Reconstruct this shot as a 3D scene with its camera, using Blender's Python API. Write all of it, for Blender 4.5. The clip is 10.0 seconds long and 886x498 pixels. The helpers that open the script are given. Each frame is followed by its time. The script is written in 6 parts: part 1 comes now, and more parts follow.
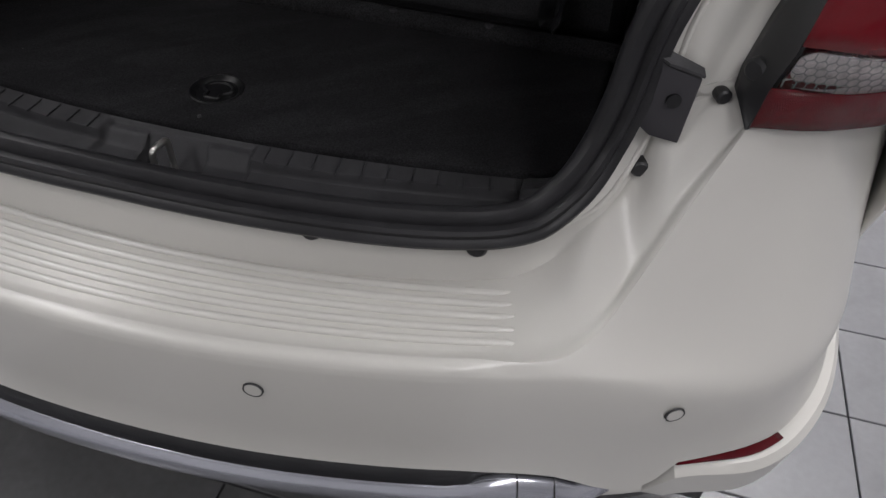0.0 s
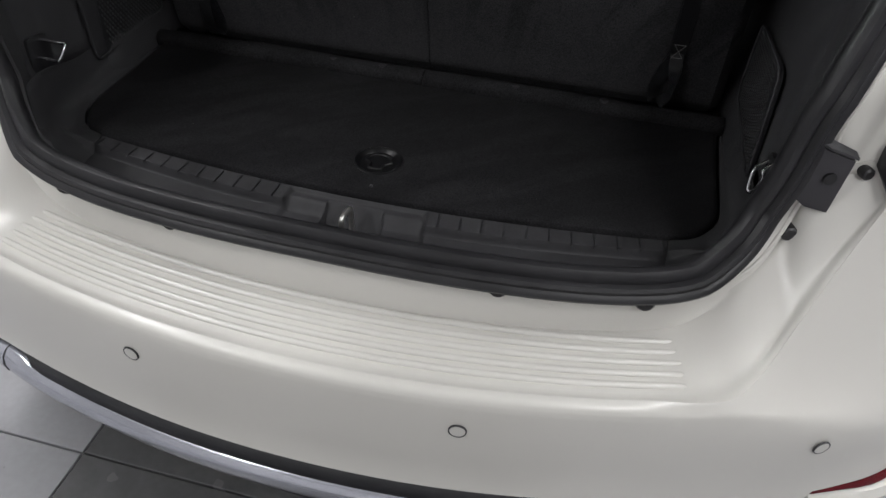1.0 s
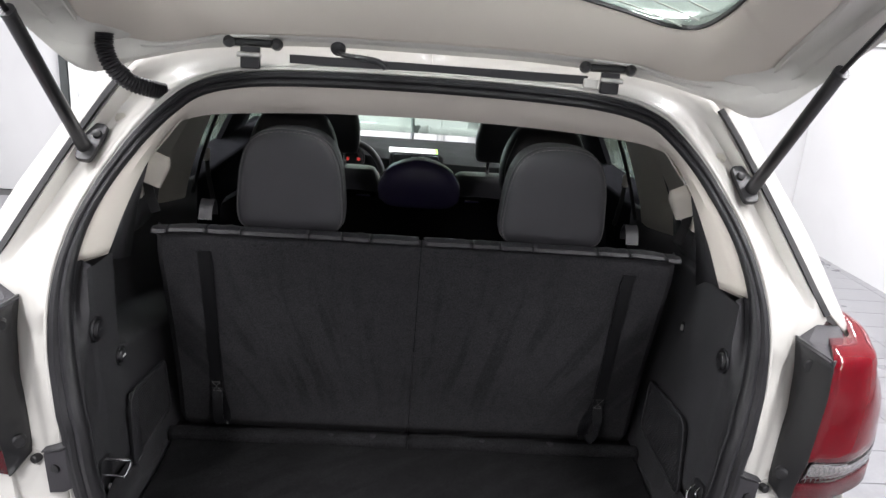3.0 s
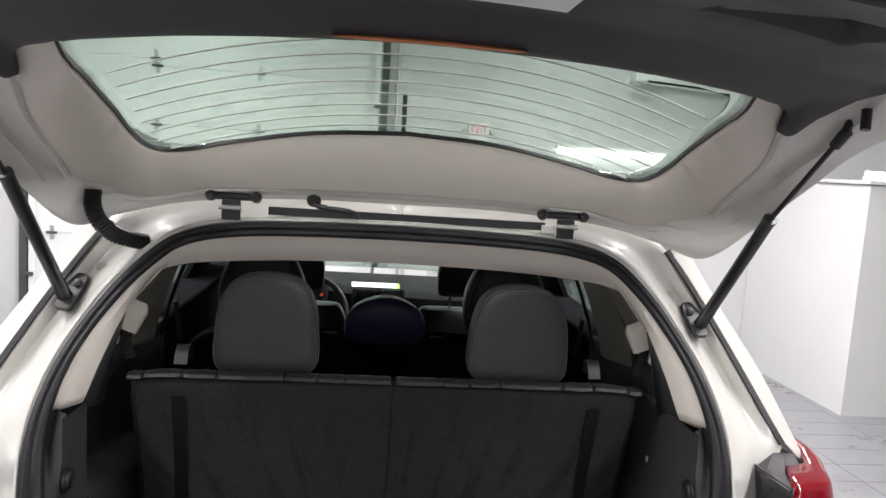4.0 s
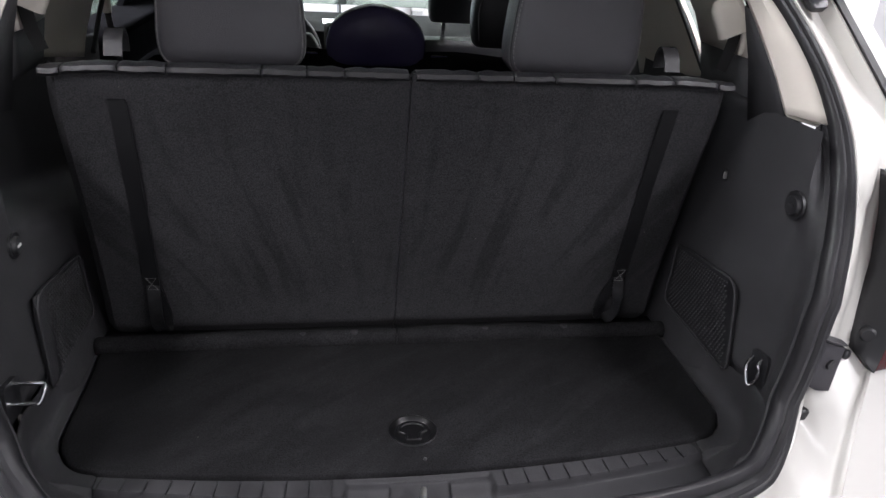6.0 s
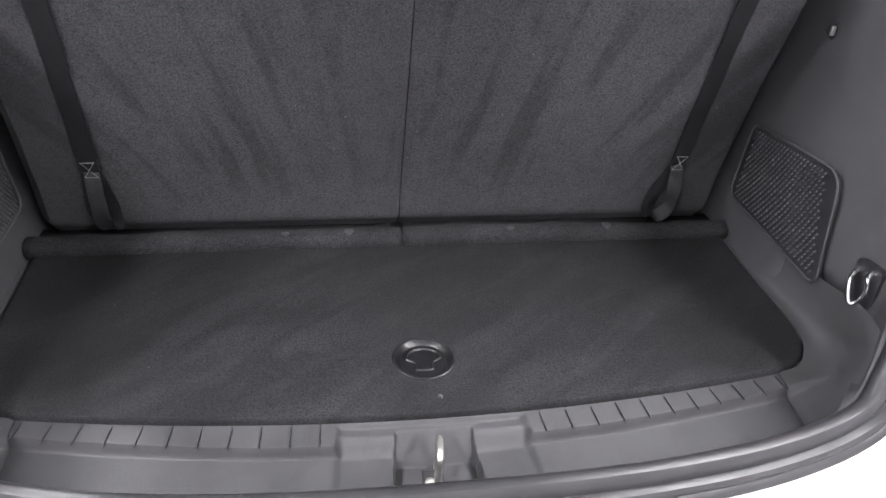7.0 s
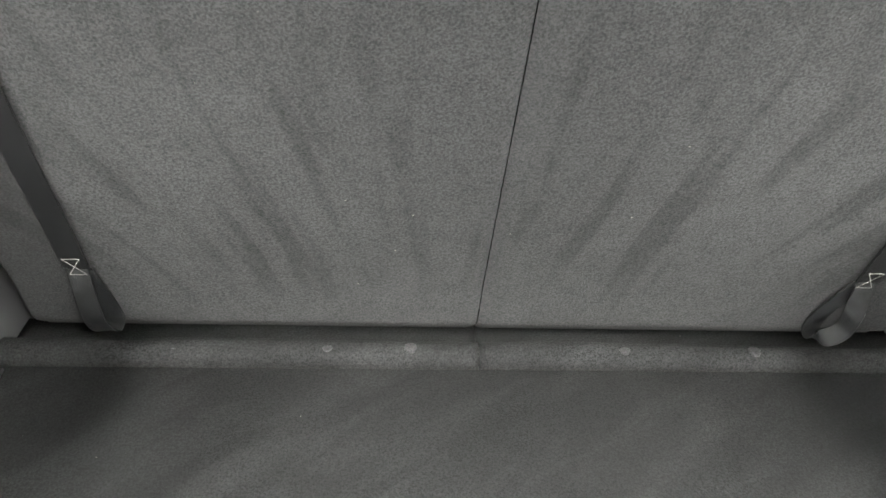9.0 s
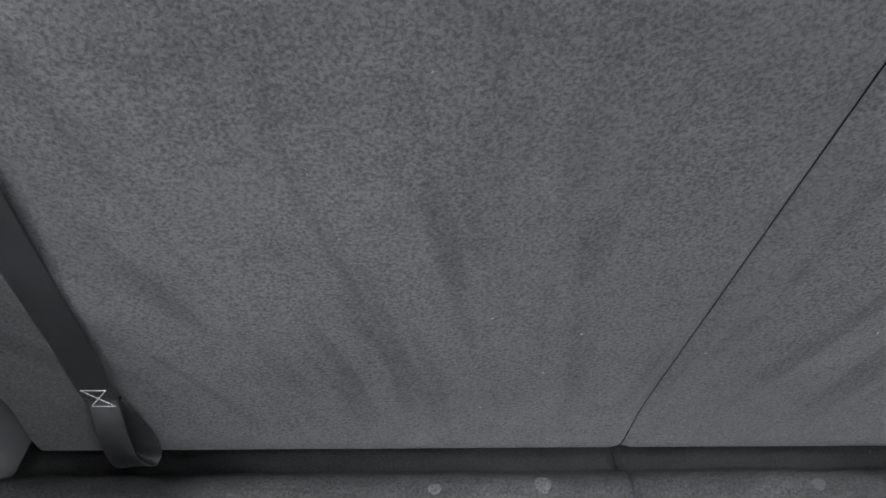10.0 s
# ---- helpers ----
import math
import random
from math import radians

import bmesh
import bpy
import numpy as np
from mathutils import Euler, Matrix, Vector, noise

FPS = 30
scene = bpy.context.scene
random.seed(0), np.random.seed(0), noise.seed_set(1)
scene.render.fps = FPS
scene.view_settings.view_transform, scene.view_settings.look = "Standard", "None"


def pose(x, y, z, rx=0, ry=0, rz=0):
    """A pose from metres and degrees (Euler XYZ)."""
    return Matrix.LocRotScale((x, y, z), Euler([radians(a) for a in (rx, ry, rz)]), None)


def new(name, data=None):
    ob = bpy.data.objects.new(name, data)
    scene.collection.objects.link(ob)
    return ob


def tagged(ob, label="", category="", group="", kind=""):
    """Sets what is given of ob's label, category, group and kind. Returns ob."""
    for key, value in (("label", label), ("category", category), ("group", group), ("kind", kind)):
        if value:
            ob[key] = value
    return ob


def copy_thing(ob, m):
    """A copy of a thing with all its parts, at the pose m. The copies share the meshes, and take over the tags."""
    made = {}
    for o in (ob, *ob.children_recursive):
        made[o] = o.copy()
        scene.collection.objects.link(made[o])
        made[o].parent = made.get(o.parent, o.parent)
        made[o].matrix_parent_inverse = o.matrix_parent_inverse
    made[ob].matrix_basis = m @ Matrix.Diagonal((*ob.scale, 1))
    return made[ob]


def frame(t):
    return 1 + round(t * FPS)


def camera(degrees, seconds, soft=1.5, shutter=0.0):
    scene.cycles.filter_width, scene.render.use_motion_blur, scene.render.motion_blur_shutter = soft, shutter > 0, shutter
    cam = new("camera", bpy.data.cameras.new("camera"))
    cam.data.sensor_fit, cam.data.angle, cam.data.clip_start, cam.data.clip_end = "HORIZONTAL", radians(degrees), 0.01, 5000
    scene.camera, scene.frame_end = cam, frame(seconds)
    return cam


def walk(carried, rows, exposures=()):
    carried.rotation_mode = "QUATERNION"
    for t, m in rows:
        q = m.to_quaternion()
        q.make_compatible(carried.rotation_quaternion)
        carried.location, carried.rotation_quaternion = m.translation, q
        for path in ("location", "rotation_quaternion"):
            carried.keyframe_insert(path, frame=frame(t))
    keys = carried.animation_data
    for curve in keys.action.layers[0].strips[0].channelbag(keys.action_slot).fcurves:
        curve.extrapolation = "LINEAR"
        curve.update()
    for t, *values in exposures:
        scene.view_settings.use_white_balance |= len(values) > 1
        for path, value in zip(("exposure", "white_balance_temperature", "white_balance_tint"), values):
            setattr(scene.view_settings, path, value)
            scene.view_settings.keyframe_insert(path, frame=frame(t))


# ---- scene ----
cam = camera(63.22, 10.0)
ROWS = [
    (0.0, 0.5304, -0.7759, 1.2949, 45.806, -1.750, 15.688),
    (0.5, 0.4724, -0.8053, 1.3069, 47.389, -2.490, 15.450),
    (1.0, 0.3062, -0.9086, 1.3815, 49.116, -2.413, 14.189),
    (1.5, 0.1132, -0.9816, 1.4824, 54.957, -3.674, 8.860),
    (2.0, 0.0317, -1.0068, 1.5598, 61.150, -3.974, 4.681),
    (2.5, 0.0008, -1.0735, 1.6095, 66.972, -4.066, 1.108),
    (3.0, -0.0366, -1.1899, 1.6604, 73.064, -4.135, -2.084),
    (3.2, -0.0380, -1.2314, 1.6751, 75.939, -4.001, -2.782),
    (4.3, -0.0814, -1.2549, 1.6992, 84.153, -3.730, -6.590),
    (4.5, -0.0863, -1.2127, 1.6463, 83.960, -3.625, -7.005),
    (5.0, -0.1087, -1.0905, 1.5340, 78.307, -3.364, -7.479),
    (5.5, -0.1238, -1.0073, 1.4857, 70.548, -3.221, -7.875),
    (5.7, -0.1347, -0.9781, 1.4873, 68.662, -3.204, -8.279),
    (6.8, -0.0999, -0.7101, 1.3362, 58.938, -3.326, -8.619),
    (7.0, -0.1088, -0.6753, 1.3346, 57.399, -3.375, -8.398),
    (7.5, -0.1814, -0.5909, 1.3242, 55.367, -3.252, -6.368),
    (8.0, -0.1982, -0.5203, 1.3304, 54.180, -2.871, -3.178),
    (8.5, -0.1173, -0.4655, 1.3352, 54.495, -3.072, -2.569),
    (9.0, -0.1022, -0.3398, 1.3387, 54.249, -3.234, -2.546),
    (9.5, -0.1745, -0.1757, 1.3236, 54.151, -3.497, -2.758),
    (10.0, -0.2254, -0.1085, 1.2900, 53.692, -3.829, -3.442),
]
walk(cam, [(t, pose(x, y, z, rx, ry, rz)) for t, x, y, z, rx, ry, rz in ROWS],
     exposures=[(0.0, -0.80, 6350, 13), (0.5, -0.44, 6350, 12), (0.8, -0.38, 6350, 10), (1.6, -0.34, 6200, 12), (2.5, 0.33, 6200, 14), (3.2, 0.42, 6350, 13), (4.3, -0.08, 6450, 14), (5.3, -0.26, 6200, 16), (5.6, -0.08, 6200, 16),
                (6.8, 2.02, 6250, 14), (7.5, 2.74, 6450, 13), (8.5, 3.37, 6650, 9), (9.0, 3.32, 6800, 1), (9.5, 3.03, 6400, 1), (10.0, 2.86, 6250, 6)])
# the boot mat lies at height zero of the plan; the floor of the room is 0.74 m under it
UP = 0.74

# ---- light ----
world = bpy.data.worlds.new("world")
scene.world = world
world.use_nodes = True
world.node_tree.nodes["Background"].inputs[0].default_value = (0.9, 0.95, 1.0, 1)
world.node_tree.nodes["Background"].inputs[1].default_value = 0.35


def area_lamp(name, m, sx, sy, watts, colour=(1.0, 0.985, 0.97)):
    data = bpy.data.lights.new(name, "AREA")
    data.shape, data.size, data.size_y, data.energy, data.color = "RECTANGLE", sx, sy, watts, colour
    ob = new(name, data)
    ob.matrix_world = m
    return ob


CEIL = 2.35  # ceiling over the mat
LIGHT_ROWS = [(-1.7, -2.3), (1.7, -2.3), (-1.7, 0.4), (1.7, 0.4), (-1.7, 3.1), (1.7, 3.1)]
for lx, ly in LIGHT_ROWS:
    area_lamp("ceiling_tube_light", pose(lx, ly, CEIL + UP - 0.075, 0, 0, 0), 0.22, 2.2, 56 if ly < -1 else 70 if ly < 1 else 112)

# ---- materials ----


def node_mat(name):
    m = bpy.data.materials.new(name)
    m.use_nodes = True
    return m, m.node_tree.nodes, m.node_tree.links, m.node_tree.nodes["Principled BSDF"]


def surface(name, colour, rough=0.5, metal=0.0, vary=0.12, scale=6.0, grain=0.0, grain_scale=400.0, bump=0.0,
            bump_scale=400.0, coat=0.0, spec=0.5, stains=0.0, stain_scale=3.0, sheen=0.0, detail=3.0, coat_rough=0.14):
    """Colour with broad and fine variation, roughness variation and relief, in metres of the object's own space."""
    m, n, l, p = node_mat(name)
    tc = n.new("ShaderNodeTexCoord")
    broad = n.new("ShaderNodeTexNoise")
    broad.inputs["Scale"].default_value, broad.inputs["Detail"].default_value = scale, 4
    l.new(tc.outputs["Object"], broad.inputs["Vector"])
    ramp = n.new("ShaderNodeMapRange")
    ramp.inputs[1].default_value, ramp.inputs[2].default_value = 0.3, 0.7
    ramp.inputs[3].default_value, ramp.inputs[4].default_value = 1 - vary, 1 + vary
    l.new(broad.outputs[0], ramp.inputs[0])
    value = ramp.outputs[0]
    if grain:
        fine = n.new("ShaderNodeTexNoise")
        fine.inputs["Scale"].default_value, fine.inputs["Detail"].default_value = grain_scale, detail
        l.new(tc.outputs["Object"], fine.inputs["Vector"])
        r2 = n.new("ShaderNodeMapRange")
        r2.inputs[1].default_value, r2.inputs[2].default_value = 0.3, 0.7
        r2.inputs[3].default_value, r2.inputs[4].default_value = 1 - grain, 1 + grain
        l.new(fine.outputs[0], r2.inputs[0])
        mul = n.new("ShaderNodeMath")
        mul.operation = "MULTIPLY"
        l.new(value, mul.inputs[0]), l.new(r2.outputs[0], mul.inputs[1])
        value = mul.outputs[0]
    if stains:
        st = n.new("ShaderNodeTexNoise")
        st.inputs["Scale"].default_value, st.inputs["Detail"].default_value = stain_scale, 6
        st.inputs["Distortion"].default_value = 0.8
        l.new(tc.outputs["Object"], st.inputs["Vector"])
        r3 = n.new("ShaderNodeMapRange")
        r3.inputs[1].default_value, r3.inputs[2].default_value = 0.52, 0.72
        r3.inputs[3].default_value, r3.inputs[4].default_value = 1.0, 1 - stains
        l.new(st.outputs[0], r3.inputs[0])
        mul = n.new("ShaderNodeMath")
        mul.operation = "MULTIPLY"
        l.new(value, mul.inputs[0]), l.new(r3.outputs[0], mul.inputs[1])
        value = mul.outputs[0]
    mix = n.new("ShaderNodeVectorMath")
    mix.operation = "SCALE"
    mix.inputs[0].default_value = colour
    l.new(value, mix.inputs["Scale"])
    l.new(mix.outputs[0], p.inputs["Base Color"])
    rr = n.new("ShaderNodeMapRange")
    rr.inputs[1].default_value, rr.inputs[2].default_value = 0.3, 0.7
    rr.inputs[3].default_value, rr.inputs[4].default_value = max(0.02, rough * 0.88), min(1, rough * 1.12)
    l.new(broad.outputs[0], rr.inputs[0])
    l.new(rr.outputs[0], p.inputs["Roughness"])
    p.inputs["Metallic"].default_value = metal
    p.inputs["Specular IOR Level"].default_value = spec
    p.inputs["Coat Weight"].default_value = coat
    p.inputs["Coat Roughness"].default_value = coat_rough
    p.inputs["Sheen Weight"].default_value = sheen
    p.inputs["Sheen Roughness"].default_value = 0.6
    if bump:
        bt = n.new("ShaderNodeTexNoise")
        bt.inputs["Scale"].default_value, bt.inputs["Detail"].default_value = bump_scale, 3
        l.new(tc.outputs["Object"], bt.inputs["Vector"])
        b = n.new("ShaderNodeBump")
        b.inputs["Strength"].default_value, b.inputs["Distance"].default_value = bump, 0.0015
        l.new(bt.outputs[0], b.inputs["Height"])
        l.new(b.outputs[0], p.inputs["Normal"])
    return m


def glass(name, colour, rough=0.0, ior=1.45):
    m, n, l, p = node_mat(name)
    p.inputs["Base Color"].default_value = (*colour, 1)
    p.inputs["Transmission Weight"].default_value, p.inputs["Roughness"].default_value = 1.0, rough
    p.inputs["IOR"].default_value = ior
    return m


def lamp_plastic(name, colour, through_light=0.35, rough=0.08, lines=0.0):
    m, n, l, p = node_mat(name)
    p.inputs["Base Color"].default_value = (*colour, 1)
    p.inputs["Transmission Weight"].default_value, p.inputs["Roughness"].default_value = through_light, rough
    p.inputs["Coat Weight"].default_value, p.inputs["Coat Roughness"].default_value = 0.12, 0.04
    p.inputs["Specular IOR Level"].default_value = 0.3
    if lines:
        tc, v = n.new("ShaderNodeTexCoord"), n.new("ShaderNodeTexVoronoi")
        v.inputs["Scale"].default_value = lines
        l.new(tc.outputs["Object"], v.inputs["Vector"])
        b = n.new("ShaderNodeBump")
        b.inputs["Strength"].default_value, b.inputs["Distance"].default_value = 0.9, 0.003
        l.new(v.outputs["Distance"], b.inputs["Height"]), l.new(b.outputs[0], p.inputs["Normal"])
    return m


def glow(name, colour, strength):
    m, n, l, p = node_mat(name)
    p.inputs["Base Color"].default_value = (*colour, 1)
    p.inputs["Emission Color"].default_value, p.inputs["Emission Strength"].default_value = (*colour, 1), strength
    return m


PAINT = surface("pearl_white_paint", (0.58, 0.566, 0.533), 0.36, vary=0.02, scale=3, coat=0.4, coat_rough=0.2, bump=0.012, bump_scale=700)
PAINT_IN = surface("white_paint_inside", (0.60, 0.586, 0.55), 0.36, vary=0.03, scale=5, coat=0.5, coat_rough=0.16, stains=0.06, stain_scale=9)
RUBBER = surface("black_rubber", (0.020, 0.0195, 0.0215), 0.40, vary=0.2, scale=20, bump=0.15, bump_scale=700, spec=0.32)
PLASTIC = surface("charcoal_plastic", (0.045, 0.0443, 0.0474), 0.55, spec=0.28, vary=0.12, scale=8, grain=0.12, grain_scale=900,
                  bump=0.35, bump_scale=1100, stains=0.1, stain_scale=14)
PLASTIC_SILL = surface("scuffed_charcoal_plastic", (0.037, 0.0364, 0.0392), 0.5, spec=0.22, vary=0.15, scale=10, grain=0.12,
                       grain_scale=800, bump=0.35, bump_scale=1000, stains=0.2, stain_scale=18)
NET = surface("knitted_net_thread", (0.062, 0.061, 0.064), 0.4, vary=0.4, scale=40)
HANDLE = surface("satin_black_plastic", (0.0065, 0.0065, 0.0072), 0.34, spec=0.4, vary=0.12, scale=30, bump=0.06, bump_scale=900)
PLASTIC_GATE = surface("dark_gate_plastic", (0.046, 0.044, 0.049), 0.5, vary=0.12, scale=8, bump=0.3, bump_scale=1100, spec=0.3)
BLACK = surface("black_plastic", (0.019, 0.019, 0.021), 0.4, vary=0.15, scale=15, bump=0.1, bump_scale=800)
STEEL_BLACK = surface("black_painted_steel", (0.012, 0.012, 0.013), 0.3, vary=0.2, coat=0.3)
LEATHER = surface("black_leather", (0.040, 0.0393, 0.0435), 0.42, vary=0.1, scale=9, grain=0.08, grain_scale=700, bump=0.4, bump_scale=650)
LEATHER_DARK = surface("deep_black_leather", (0.018, 0.0175, 0.020), 0.36, vary=0.1, scale=9, bump=0.4, bump_scale=650)
# black leather with a purple reflected sheen painted into its base colour
LEATHER_SHEEN = surface("purple_sheen_leather", (0.060, 0.050, 0.125), 0.24, vary=0.1, scale=9, bump=0.3, bump_scale=650)
FABRIC_DARK = surface("dark_seat_fabric", (0.010, 0.010, 0.0115), 0.9, spec=0.0, vary=0.15, scale=12, bump=0.3, bump_scale=900)
BEIGE = surface("beige_trim_plastic", (0.60, 0.555, 0.495), 0.55, vary=0.03, scale=6, bump=0.2, bump_scale=1200)
BEIGE_CLOTH = surface("beige_headliner_cloth", (0.52, 0.505, 0.435), 0.9, vary=0.05, scale=6, bump=0.4, bump_scale=1500)
CHROME = surface("chrome", (0.75, 0.75, 0.78), 0.1, metal=1.0, vary=0.05)
ZINC = surface("zinc_plated_steel", (0.62, 0.61, 0.585), 0.38, metal=1.0, vary=0.15, scale=60, bump=0.2, bump_scale=500)
SILVER = surface("silver_bumper_trim", (0.55, 0.56, 0.62), 0.22, metal=0.85, vary=0.04)
WEB = surface("black_webbing", (0.0068, 0.0068, 0.0077), 0.38, spec=0.5, vary=0.1, scale=40, bump=0.25, bump_scale=1300)
WEB_PALE = surface("worn_grey_webbing", (0.013, 0.013, 0.0145), 0.32, vary=0.8, scale=45, bump=0.5, bump_scale=1300)
THREAD = surface("pale_thread", (0.22, 0.215, 0.21), 0.8, vary=0.2, scale=200)
HEAT_LINE = surface("heating_line_print", (0.33, 0.35, 0.31), 0.7, vary=0.1)
POST_STEEL = surface("dark_steel_post", (0.075, 0.082, 0.082), 0.45, metal=0.3, vary=0.1, scale=8)
THREAD_GREY = surface("grey_thread", (0.16, 0.157, 0.155), 0.8, vary=0.2, scale=200)
TINT = glass("green_tinted_glass", (0.435, 0.525, 0.465), ior=1.25)
SCREEN = glass("windscreen_glass", (0.64, 0.76, 0.68))
CLEAR = glass("clear_glass", (0.95, 0.97, 0.96))
RED = lamp_plastic("red_lamp_lens", (0.24, 0.003, 0.012), 0.36, 0.07)
RED_DARK = lamp_plastic("red_prism_lens", (0.17, 0.004, 0.012), 0.2, 0.12, 900)
PRISM = glass("clear_lamp_lens", (0.95, 0.93, 0.93), 0.03, 1.25)
SIDE_TINT = glass("pale_green_side_glass", (0.64, 0.73, 0.67), ior=1.2)
DOOR_TINT = glass("dark_green_door_glass", (0.19, 0.24, 0.205), ior=1.2)
AMBER = lamp_plastic("amber_lamp_lens", (0.75, 0.28, 0.14), 0.2, 0.2)
TYRE = surface("tyre_rubber", (0.02, 0.02, 0.02), 0.8, vary=0.2, bump=0.3, bump_scale=300)
ALLOY = surface("alloy_rim", (0.55, 0.56, 0.58), 0.3, metal=0.9, vary=0.05)
WALL = surface("white_wall_paint", (0.625, 0.625, 0.63), 0.6, vary=0.03, scale=1.2, bump=0.1, bump_scale=200, stains=0.05, stain_scale=1.0)
CEILING = surface("white_ceiling_paint", (0.82, 0.82, 0.81), 0.8, vary=0.03, scale=1.5)
DOOR_STEEL = surface("white_door_steel", (0.76, 0.78, 0.77), 0.45, vary=0.03, scale=2, bump=0.25, bump_scale=250)
GALV = surface("galvanised_steel", (0.42, 0.44, 0.44), 0.4, metal=0.7, vary=0.12, scale=14)
TILE = surface("pale_grey_floor_tile", (0.27, 0.27, 0.283), 0.3, vary=0.06, scale=3, grain=0.04, grain_scale=60, stains=0.15, stain_scale=4)
TILE_DARK = surface("dark_grey_floor_tile", (0.10, 0.10, 0.102), 0.25, vary=0.1, scale=4, grain=0.06, grain_scale=60, stains=0.25, stain_scale=5)
GROUT = surface("dark_grout", (0.10, 0.10, 0.10), 0.9, vary=0.2, scale=20)
PAPER = surface("white_paper", (0.82, 0.83, 0.82), 0.7, vary=0.02)
GREEN = surface("green_card", (0.35, 0.75, 0.1), 0.6, vary=0.05)
LABEL_RED = surface("red_sign_paint", (0.55, 0.05, 0.08), 0.5, vary=0.05)
DASH = surface("charcoal_dashboard", (0.012, 0.0128, 0.0132), 0.85, spec=0.05, vary=0.1, bump=0.3, bump_scale=700)
TUBE = glow("lit_tube", (1.0, 0.98, 0.95), 9.0)
SKY_PANE = glow("daylight_pane", (0.75, 0.86, 1.0), 1.6)
DIAL = glow("lit_red_dial", (0.8, 0.1, 0.08), 0.12)


def carpet(name, colour, lay, depth=0.25, speck=0.4):
    """Short-pile needle felt: fuzzy fibres, light lint flecks and streaks.
    lay: "hung" darkens the colour for the shade of slack creases that drift to the middle seam on their way down,
    "swept" for slanting brush strokes where the pile lies over."""
    m, n, l, p = node_mat(name)
    place, split = n.new("ShaderNodeNewGeometry"), n.new("ShaderNodeSeparateXYZ")
    l.new(place.outputs["Position"], split.inputs[0])
    X, Y, Z = split.outputs

    def noise_tex(scale, detail=3, distort=0.0, vec=None, rough=0.5):
        t = n.new("ShaderNodeTexNoise")
        for key, value in (("Scale", scale), ("Detail", detail), ("Distortion", distort), ("Roughness", rough)):
            t.inputs[key].default_value = value
        l.new(vec or place.outputs["Position"], t.inputs["Vector"])
        return t.outputs[0]

    def ranged(src, a, b, c, d, soft=False):
        r = n.new("ShaderNodeMapRange")
        if soft:
            r.interpolation_type = "SMOOTHSTEP"
        for i, v in enumerate((a, b, c, d)):
            r.inputs[i + 1].default_value = v
        l.new(src, r.inputs[0])
        return r.outputs[0]

    def sums(op, a, b):
        k = n.new("ShaderNodeMath")
        k.operation = op
        for i, v in enumerate((a, b)):
            if isinstance(v, (int, float)):
                k.inputs[i].default_value = v
            else:
                l.new(v, k.inputs[i])
        return k.outputs[0]

    lanes = n.new("ShaderNodeCombineXYZ")
    if lay == "hung":
        across = sums("DIVIDE", X, ranged(Z, 0.74, 1.18, 0.64, 1.0, True))
        l.new(sums("MULTIPLY", across, 19.0), lanes.inputs[0]), l.new(sums("MULTIPLY", Z, 2.6), lanes.inputs[1])
        # crease shade put into the colour, fading out at foot and top
        streak = ranged(noise_tex(1.0, 2.5, 0.25, lanes.outputs[0], 0.55), 0.36, 0.50, 1.0, 0.0, True)
        streak = sums("MULTIPLY", streak, sums("MULTIPLY", ranged(Z, 0.77, 0.88, 0.0, 1.0, True), ranged(Z, 1.02, 1.24, 1.0, 0.25, True)))
    else:
        along, across = sums("ADD", sums("MULTIPLY", X, 0.80), sums("MULTIPLY", Y, 0.60)), sums("SUBTRACT", sums("MULTIPLY", Y, 0.80), sums("MULTIPLY", X, 0.60))
        l.new(sums("MULTIPLY", along, 4.5), lanes.inputs[0]), l.new(sums("MULTIPLY", across, 17.0), lanes.inputs[1])
        streak = ranged(noise_tex(1.0, 3, 0.6, lanes.outputs[0], 0.55), 0.40, 0.62, 1.0, 0.0, True)
    v = sums("SUBTRACT", 1.0, sums("MULTIPLY", streak, depth))
    v = sums("MULTIPLY", v, ranged(noise_tex(3.2, 3), 0.3, 0.7, 0.88, 1.10))
    v = sums("MULTIPLY", v, ranged(noise_tex(40, 3), 0.3, 0.7, 0.93, 1.07))
    fuzz = noise_tex(430, 2.5, 0.3, None, 0.62)
    v = sums("MULTIPLY", v, ranged(fuzz, 0.34, 0.66, 1 - speck, 1 + speck))
    fleck = ranged(noise_tex(150, 1), 0.815, 0.85, 0, 0.45)
    mix = n.new("ShaderNodeVectorMath")
    mix.operation = "SCALE"
    mix.inputs[0].default_value = colour
    l.new(v, mix.inputs["Scale"])
    mc = n.new("ShaderNodeMix")
    mc.data_type = "RGBA"
    l.new(fleck, mc.inputs["Factor"])
    l.new(mix.outputs[0], mc.inputs["A"])
    mc.inputs["B"].default_value = (0.32, 0.31, 0.28, 1)
    l.new(mc.outputs["Result"], p.inputs["Base Color"])
    p.inputs["Roughness"].default_value = 0.95
    p.inputs["Specular IOR Level"].default_value = 0.05
    p.inputs["Sheen Weight"].default_value, p.inputs["Sheen Roughness"].default_value = 0.012, 0.5
    b = n.new("ShaderNodeBump")
    b.inputs["Strength"].default_value, b.inputs["Distance"].default_value = 0.6, 0.0012
    l.new(fuzz, b.inputs["Height"])
    l.new(b.outputs[0], p.inputs["Normal"])
    return m


CARPET_SEAT = carpet("charcoal_seat_felt", (0.0385, 0.0380, 0.0405), "hung", 0.27, 0.36)
# the seat back's felt again, its colour darkened for the shade on the flap
CARPET_FOOT_SHADED = carpet("shaded_foot_felt", (0.0215, 0.0211, 0.0225), "swept", 0.22, 0.5)
CARPET_MAT = carpet("charcoal_mat_felt", (0.0175, 0.0172, 0.0185), "swept", 0.27, 0.44)

# ---- building helpers ----
BASE = {}


